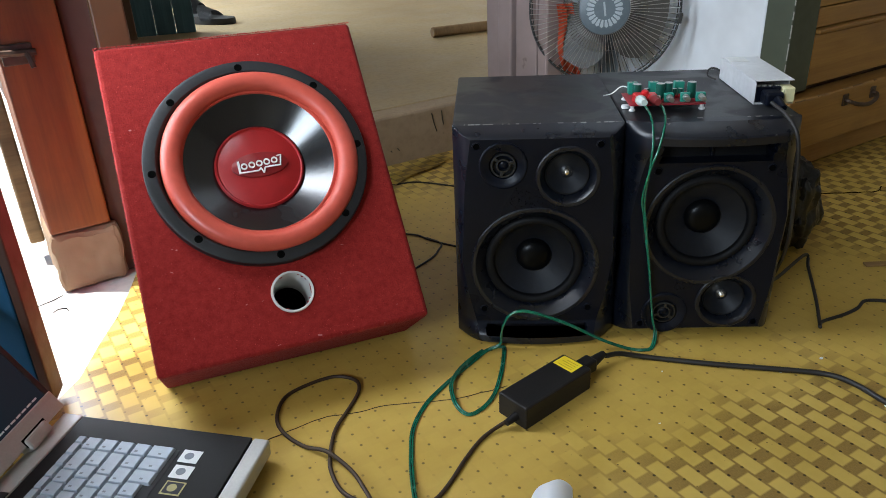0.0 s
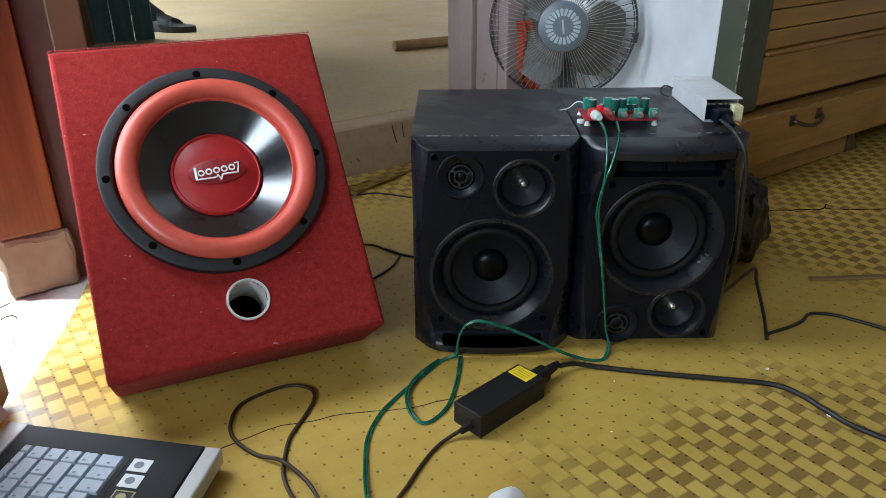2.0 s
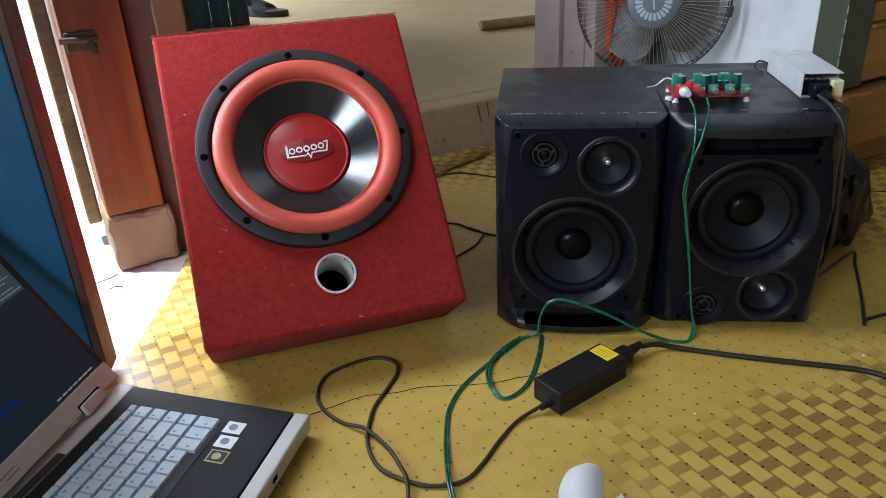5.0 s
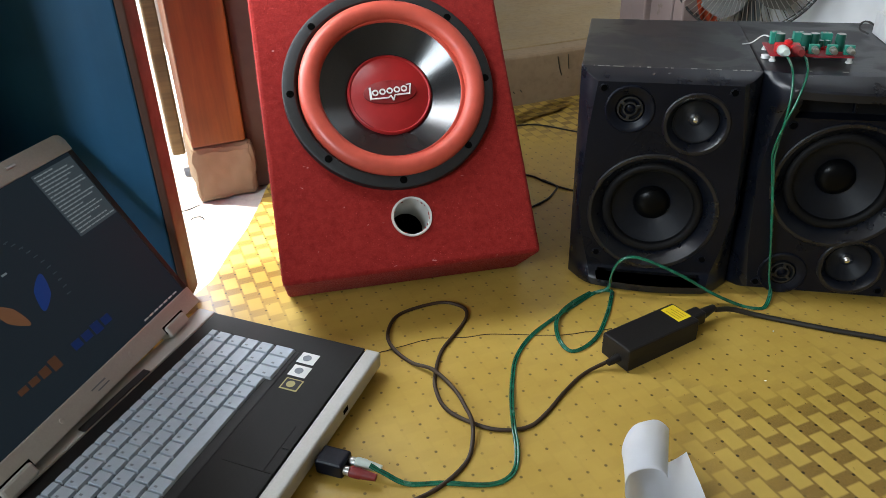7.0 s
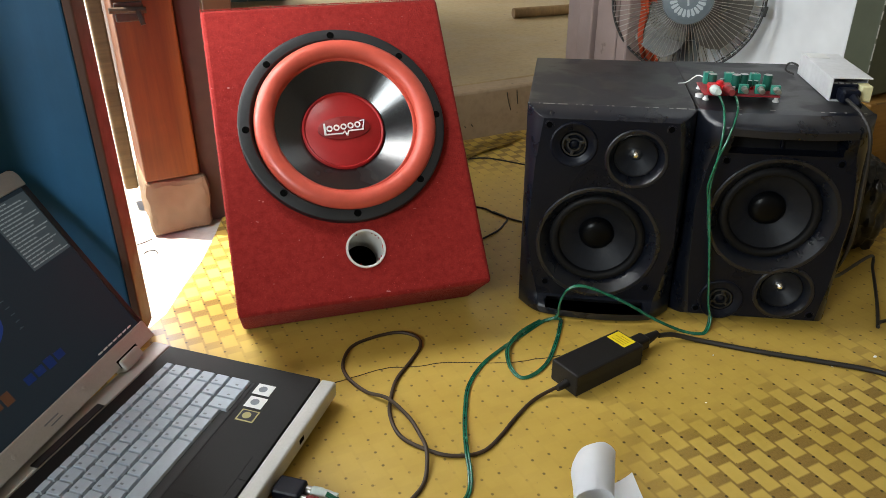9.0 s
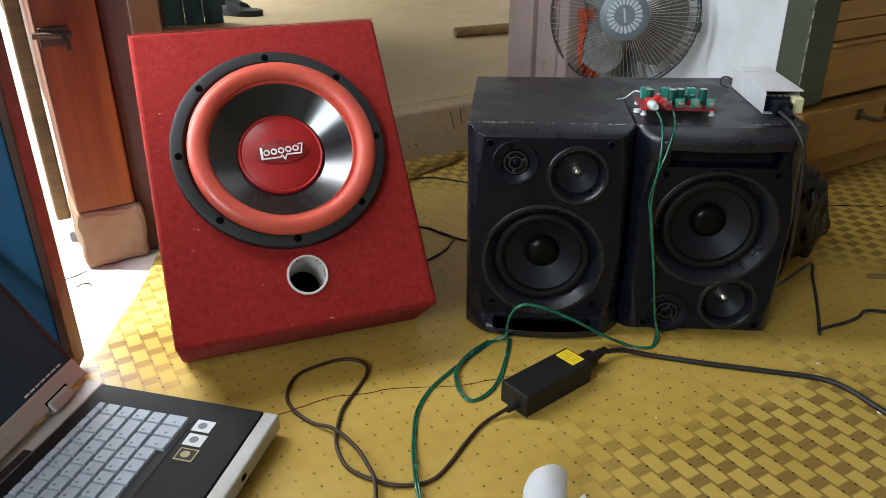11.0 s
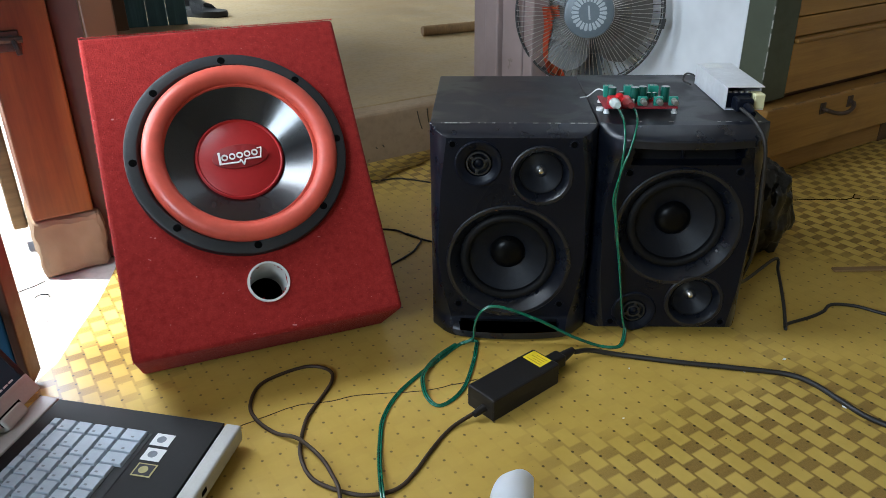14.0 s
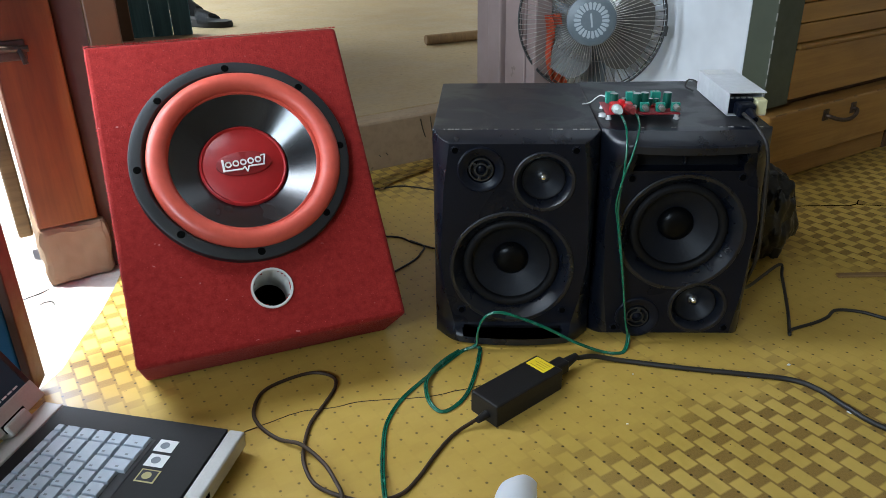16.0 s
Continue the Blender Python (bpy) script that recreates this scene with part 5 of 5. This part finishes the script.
# ---------------------------------------------------------------- fan
def pedestal_fan():
    head = Vector((1.378, 1.164, 0.326))
    s = thing("table_fan", pose(head.x, head.y, 0.0, 0, 0, -43.0), "grey table fan with a wire guard standing by the wall", "fan")
    part("base", lathe([(0.0, 0.0), (0.10, 0.0), (0.105, 0.006), (0.10, 0.016), (0.04, 0.030), (0.022, 0.05), (0.020, 0.22), (0.0, 0.22)], 40), FAN_GREY, s, "", pose(0.02, 0.10, 0), 40)
    part("motor", lathe([(0.0, -0.13), (0.045, -0.125), (0.055, -0.10), (0.056, -0.04), (0.030, -0.03), (0.0, -0.03)], 32), FAN_GREY, s, "", pose(0, 0.0, head.z, 90), 40)
    part("neck", block(0.005, 0.035, 0.085, 0.115, 0.20, 0.30, 0.006), FAN_GREY, s)
    m = pose(0, 0, head.z, 90 - 6) @ Matrix.Diagonal((0.89, 0.89, 0.89, 1.0))
    R = 0.176
    hub = part("hub_cover", lathe([(0.0, 0.047), (0.030, 0.047), (0.050, 0.0455), (0.058, 0.042), (0.060, 0.036), (0.056, 0.034)], 48), FAN_GREY, s, "blue-grey round guard badge", m, 40)
    for i in range(22):
        a = 2 * math.pi * i / 22
        bm = prism([(0.0245, -0.0022), (0.0395, -0.0042), (0.0425, 0.0), (0.0395, 0.0042), (0.0245, 0.0022)], 0.0, 0.0010)
        bm.transform(Matrix(((1, 0, 0, 0), (0, 0, 1, 0), (0, 1, 0, 0), (0, 0, 0, 1))))
        part("petal", bm, FAN_PALE, hub, "", pose(0, 0, 0.0466, 0, 0, math.degrees(a)))
    part("badge_mark", block(-0.0022, 0.0022, -0.016, 0.016, 0.047, 0.0478), FAN_PALE, hub, "", pose(0, 0, 0, 0, 0, 8))
    wire = tube([(r, 0, z) for r, z in ((0.056, 0.040), (0.100, 0.041), (0.140, 0.034), (0.166, 0.016), (R, -0.006))], 0.00085, 5, 3)
    first = part("front_wire", wire, CHROME, s, "thin chromed guard wire", m, 60)
    rear = part("back_wire", tube([(r, 0, z) for r, z in ((R, -0.008), (0.168, -0.045), (0.13, -0.072), (0.055, -0.078))], 0.0009, 5, 3), DARK_WIRE, s, "thin dark guard wire", m, 60)
    for ob, count in ((first, 84), (rear, 60)):
        for i in range(1, count):
            twin = new(ob.name, ob.data)
            twin.parent = s
            twin.matrix_basis = m @ pose(0, 0, 0, 0, 0, 360 * i / count)
    for r, z, w in ((R, -0.006, 0.0030), (R - 0.004, -0.028, 0.0016)):
        bm = lathe([(r + w * math.cos(radians(t)), z + w * math.sin(radians(t))) for t in range(0, 361, 45)], 96)
        part("ring", bm, DARK_WIRE, s, "", m, 60)
    part("clip", block(R - 0.004, R + 0.006, -0.012, 0.012, -0.016, 0.006, 0.002), DARK_WIRE, s, "dark guard clip", m @ pose(0, 0, 0, 0, 0, -8))
    for i in range(3):
        bm = bmesh.new()
        rows = []
        for j in range(9):
            r = 0.035 + 0.115 * j / 8
            wd = 0.30 + 0.55 * math.sin(math.pi * (0.12 + 0.75 * j / 8))
            row = []
            for k in range(9):
                a = wd * (k / 8 - 0.5) * 2.2
                row.append(bm.verts.new((r * math.cos(a), r * math.sin(a), -0.016 + 0.028 * (k / 8 - 0.5))))
            rows.append(row)
        for p, q in zip(rows, rows[1:]):
            for k in range(8):
                bm.faces.new((p[k], p[k + 1], q[k + 1], q[k]))
        bmesh.ops.solidify(bm, geom=bm.faces[:], thickness=0.002)
        part("blade", bm, FAN_BLADE, s, "smoky translucent-looking blade", m @ pose(0, 0, 0, 0, 0, 100 + 120 * i), 60)


def hanging_rag():
    """Orange-red cloth strip seen through the fan's guard."""
    bm = bmesh.new()
    rows = []
    for j in range(15):
        t = j / 14
        z = 0.335 - 0.20 * t
        off = 0.030 * t + 0.006 * math.sin(9 * t)
        row = []
        for k in range(7):
            u = k / 6 - 0.5
            row.append(bm.verts.new((off + 0.045 * u, 0.006 * math.sin(6 * u * 2 + 5 * t), z)))
        rows.append(row)
    for p, q in zip(rows, rows[1:]):
        for k in range(6):
            bm.faces.new((p[k], p[k + 1], q[k + 1], q[k]))
    bmesh.ops.solidify(bm, geom=bm.faces[:], thickness=0.003)
    single("cloth_strip", bm, FAN_ORANGE, "orange-red crumpled cloth strip hanging on the wall behind the fan", "cloth", pose(1.322, 1.226, 0.0, 0, 0, 0), 60)


# ---------------------------------------------------------------- loose things
def paper_curl():
    """A torn sheet of white paper, curled over into a loose roll."""
    bm = bmesh.new()
    N, M, r = 44, 16, 0.0215
    rows = []
    for j in range(M + 1):
        v = j / M
        row = []
        for i in range(N + 1):
            u = i / N
            s = u * 0.142
            tail = 0.047
            if s < tail:
                # the tail lies flat and lifts towards its free edge
                x, z = tail - s, 0.003 + 0.019 * max(0.0, (0.034 - s) / 0.034) ** 2
            else:
                a = (s - tail) / r
                x, z = -r * math.sin(a), 0.003 + r * (1 - math.cos(a)) * 0.93
            over = max(0.0, min(1.0, (u - 0.38) / 0.30))
            over = over * over * (3 - 2 * over)
            ragged = 0.001 * math.sin(31 * u) * (u > 0.5)
            y0, y1 = -0.036 + 0.046 * over, 0.050 + 0.025 * over + ragged
            y = y0 + (y1 - y0) * v
            x += 0.31 * (y - 0.045) * over + 0.006 * over - 0.009
            row.append(bm.verts.new((x, y, z + 0.0010 * noise.noise(Vector((u * 6, v * 3, 0))))))
        rows.append(row)
    for p, q in zip(rows, rows[1:]):
        for i in range(N):
            bm.faces.new((p[i], p[i + 1], q[i + 1], q[i]))
    for v in bm.verts:
        v.co.z = max(v.co.z, 0.0012)
    bmesh.ops.solidify(bm, geom=bm.faces[:], thickness=0.0002)
    single("paper_sheet", bm, PAPER, "torn white paper sheet half rolled up on the floor", "paper", pose(0.5525, 0.319, 0.0, 0, 0, -22.0), 60)


def plastic_bag():
    bm = bmesh.new()
    bmesh.ops.create_icosphere(bm, subdivisions=5, radius=1.0)
    for v in bm.verts:
        q = v.co.copy()
        n = noise.turbulence_vector(q * 1.3, 3, True)
        f = Vector((q.x, q.y, q.z * 0.25))
        crease = 1.1 * abs(noise.noise(f * 4.0)) + 0.35 * abs(noise.noise(q * 11.0))
        s = 0.86 + 0.14 * n.x + 0.20 * crease
        w = 1.0 + 0.15 * max(0, -q.z)
        v.co = Vector((q.x * 0.056 * s * w, q.y * 0.060 * s * w, max(0.0, 0.080 + q.z * 0.086 * s)))
    single("plastic_bag", bm, BAG, "crumpled shiny black plastic bag behind the speaker", "plastic bag", pose(1.292, 0.635, 0.0), 50)


def sandal(m):
    bm = bmesh.new()
    outline = []
    for i in range(32):
        a = 2 * math.pi * i / 32
        x = 0.135 * math.cos(a)
        w = 0.045 + 0.008 * math.cos(a) - 0.008 * math.sin(2 * a) * 0.3 - 0.008 * math.exp(-((x + 0.02) / 0.04) ** 2)
        outline.append((x, w * math.sin(a)))
    lo = [bm.verts.new((x, y, 0.0)) for x, y in outline]
    mi = [bm.verts.new((x * 1.02, y * 1.03, 0.010)) for x, y in outline]
    hi = [bm.verts.new((x, y, 0.022 + 0.006 * (x < 0))) for x, y in outline]
    bm.faces.new(list(reversed(lo)))
    bm.faces.new(hi)
    for a, b in ((lo, mi), (mi, hi)):
        for i in range(32):
            j = (i + 1) % 32
            bm.faces.new((a[i], a[j], b[j], b[i]))
    s = thing("sandal", m, "black foam sandal lying on the cement floor", "sandal", "pair of sandals")
    part("sole", bm, SANDAL, s, "", None, 40)
    bm = bmesh.new()
    rows = []
    for k in range(9):
        a = math.pi * k / 8
        rows.append([bm.verts.new((0.015 + 0.05 * j - 0.02 * math.sin(a), 0.047 * math.cos(a), 0.014 + 0.052 * math.sin(a) * (1 - 0.35 * j))) for j in (0, 1)])
    for p, q in zip(rows, rows[1:]):
        bm.faces.new((p[0], p[1], q[1], q[0]))
    bmesh.ops.solidify(bm, geom=bm.faces[:], thickness=0.004)
    part("strap", bm, SANDAL, s, "", None, 60)


def loose_things():
    paper_curl()
    plastic_bag()
    sandal(pose(1.045, 2.99, SILL_Z, 0, 0, -50))
    sandal(pose(1.03, 3.16, SILL_Z, 0, 0, -40) @ pose(0, 0, 0.03, 6, 22, 0))
    bm = lathe([(0.0, 0.0), (0.015, 0.0), (0.0165, 0.003), (0.0165, 0.50), (0.015, 0.503), (0.0, 0.503)], 20)
    single("wooden_stick", bm, STICK, "short round wooden stick lying on the cement floor", "stick", pose(1.53, 2.106, SILL_Z + 0.0165, 0, 90, -9), 40)
    bm = block(0.0, 0.26, -0.006, 0.006, 0.0, 0.004, 0.001)
    single("wood_strip", bm, STICK, "thin pale strip lying on the linoleum", "strip", pose(1.337, 0.502, 0.0005, 0, 0, -32))
    leaf = thing("inner_door", pose(0.965, 2.83, SILL_Z + 0.002, 0, 0, 166), "faded blue painted plank door standing open", "door", kind="structure")
    for k in range(3):
        part("plank", block(0.068 * k, 0.068 * k + 0.067, 0.0, 0.03, 0.0, 1.95, 0.003), TEAL, leaf)
    b = thing("brown_cupboard", pose(0.018, 0.838, 0.0, 0, 0, 20), "plain dark brown wooden cupboard standing beside the blue door", "cupboard")
    # body runs on unseen to the west wall, blocking light on the door leaf
    part("body", block(-2.38, 0.0, 0.012, 0.095, 0.0, 2.05, 0.003), CUPBOARD, b)
    part("door", block(-0.60, -0.002, 0.0, 0.0115, 0.275, 2.02, 0.003), CUPBOARD, b)
    part("drawer", block(-0.60, -0.002, 0.0, 0.0115, 0.03, 0.268, 0.003), CUPBOARD, b)
    for k, (x, y, sz) in enumerate(((1.049, 0.389, 0.0024), (0.86, 0.49, 0.0014), (1.02, 0.285, 0.0026), (0.98, 0.40, 0.0012), (0.78, 0.42, 0.0012))):
        bm = bmesh.new()
        bmesh.ops.create_icosphere(bm, subdivisions=2, radius=sz)
        for v in bm.verts:
            v.co = Vector((v.co.x * 1.4, v.co.y * 0.8, max(0, 0.4 * v.co.z + 0.3 * sz))) * (1 + 0.3 * noise.noise(v.co * 400))
        single("crumb", bm, PAPER, "pale crumb on the linoleum", "crumb", pose(x, y, 0, 0, 0, 40 * k), 60, "crumbs on the floor")


build_setting()
outer_door()
drawer_cabinet()
subwoofer()
bookshelf_speaker(pose(0.797, 0.674, 0, 0, 0, -35.77), False, "scuffed black bookshelf speaker standing upright on the linoleum", (-0.003, 0.1150, 0.0845), 0.0, (0.0125, 0.0270), 0.004)
bookshelf_speaker(pose(0.981, 0.552, SP_H, 0, 0, -34.66) @ pose(0, 0, 0, 0, 180, 0), True, "black bookshelf speaker standing upside down under a circuit board", (-0.002, 0.1375, 0.0845), 0.009, (0.0215, 0.0480), 0.012)
laptop()
power_adapter()
audio_plug()
metal_power_supply()
amplifier_board()
pedestal_fan()
hanging_rag()
loose_things()
cables()
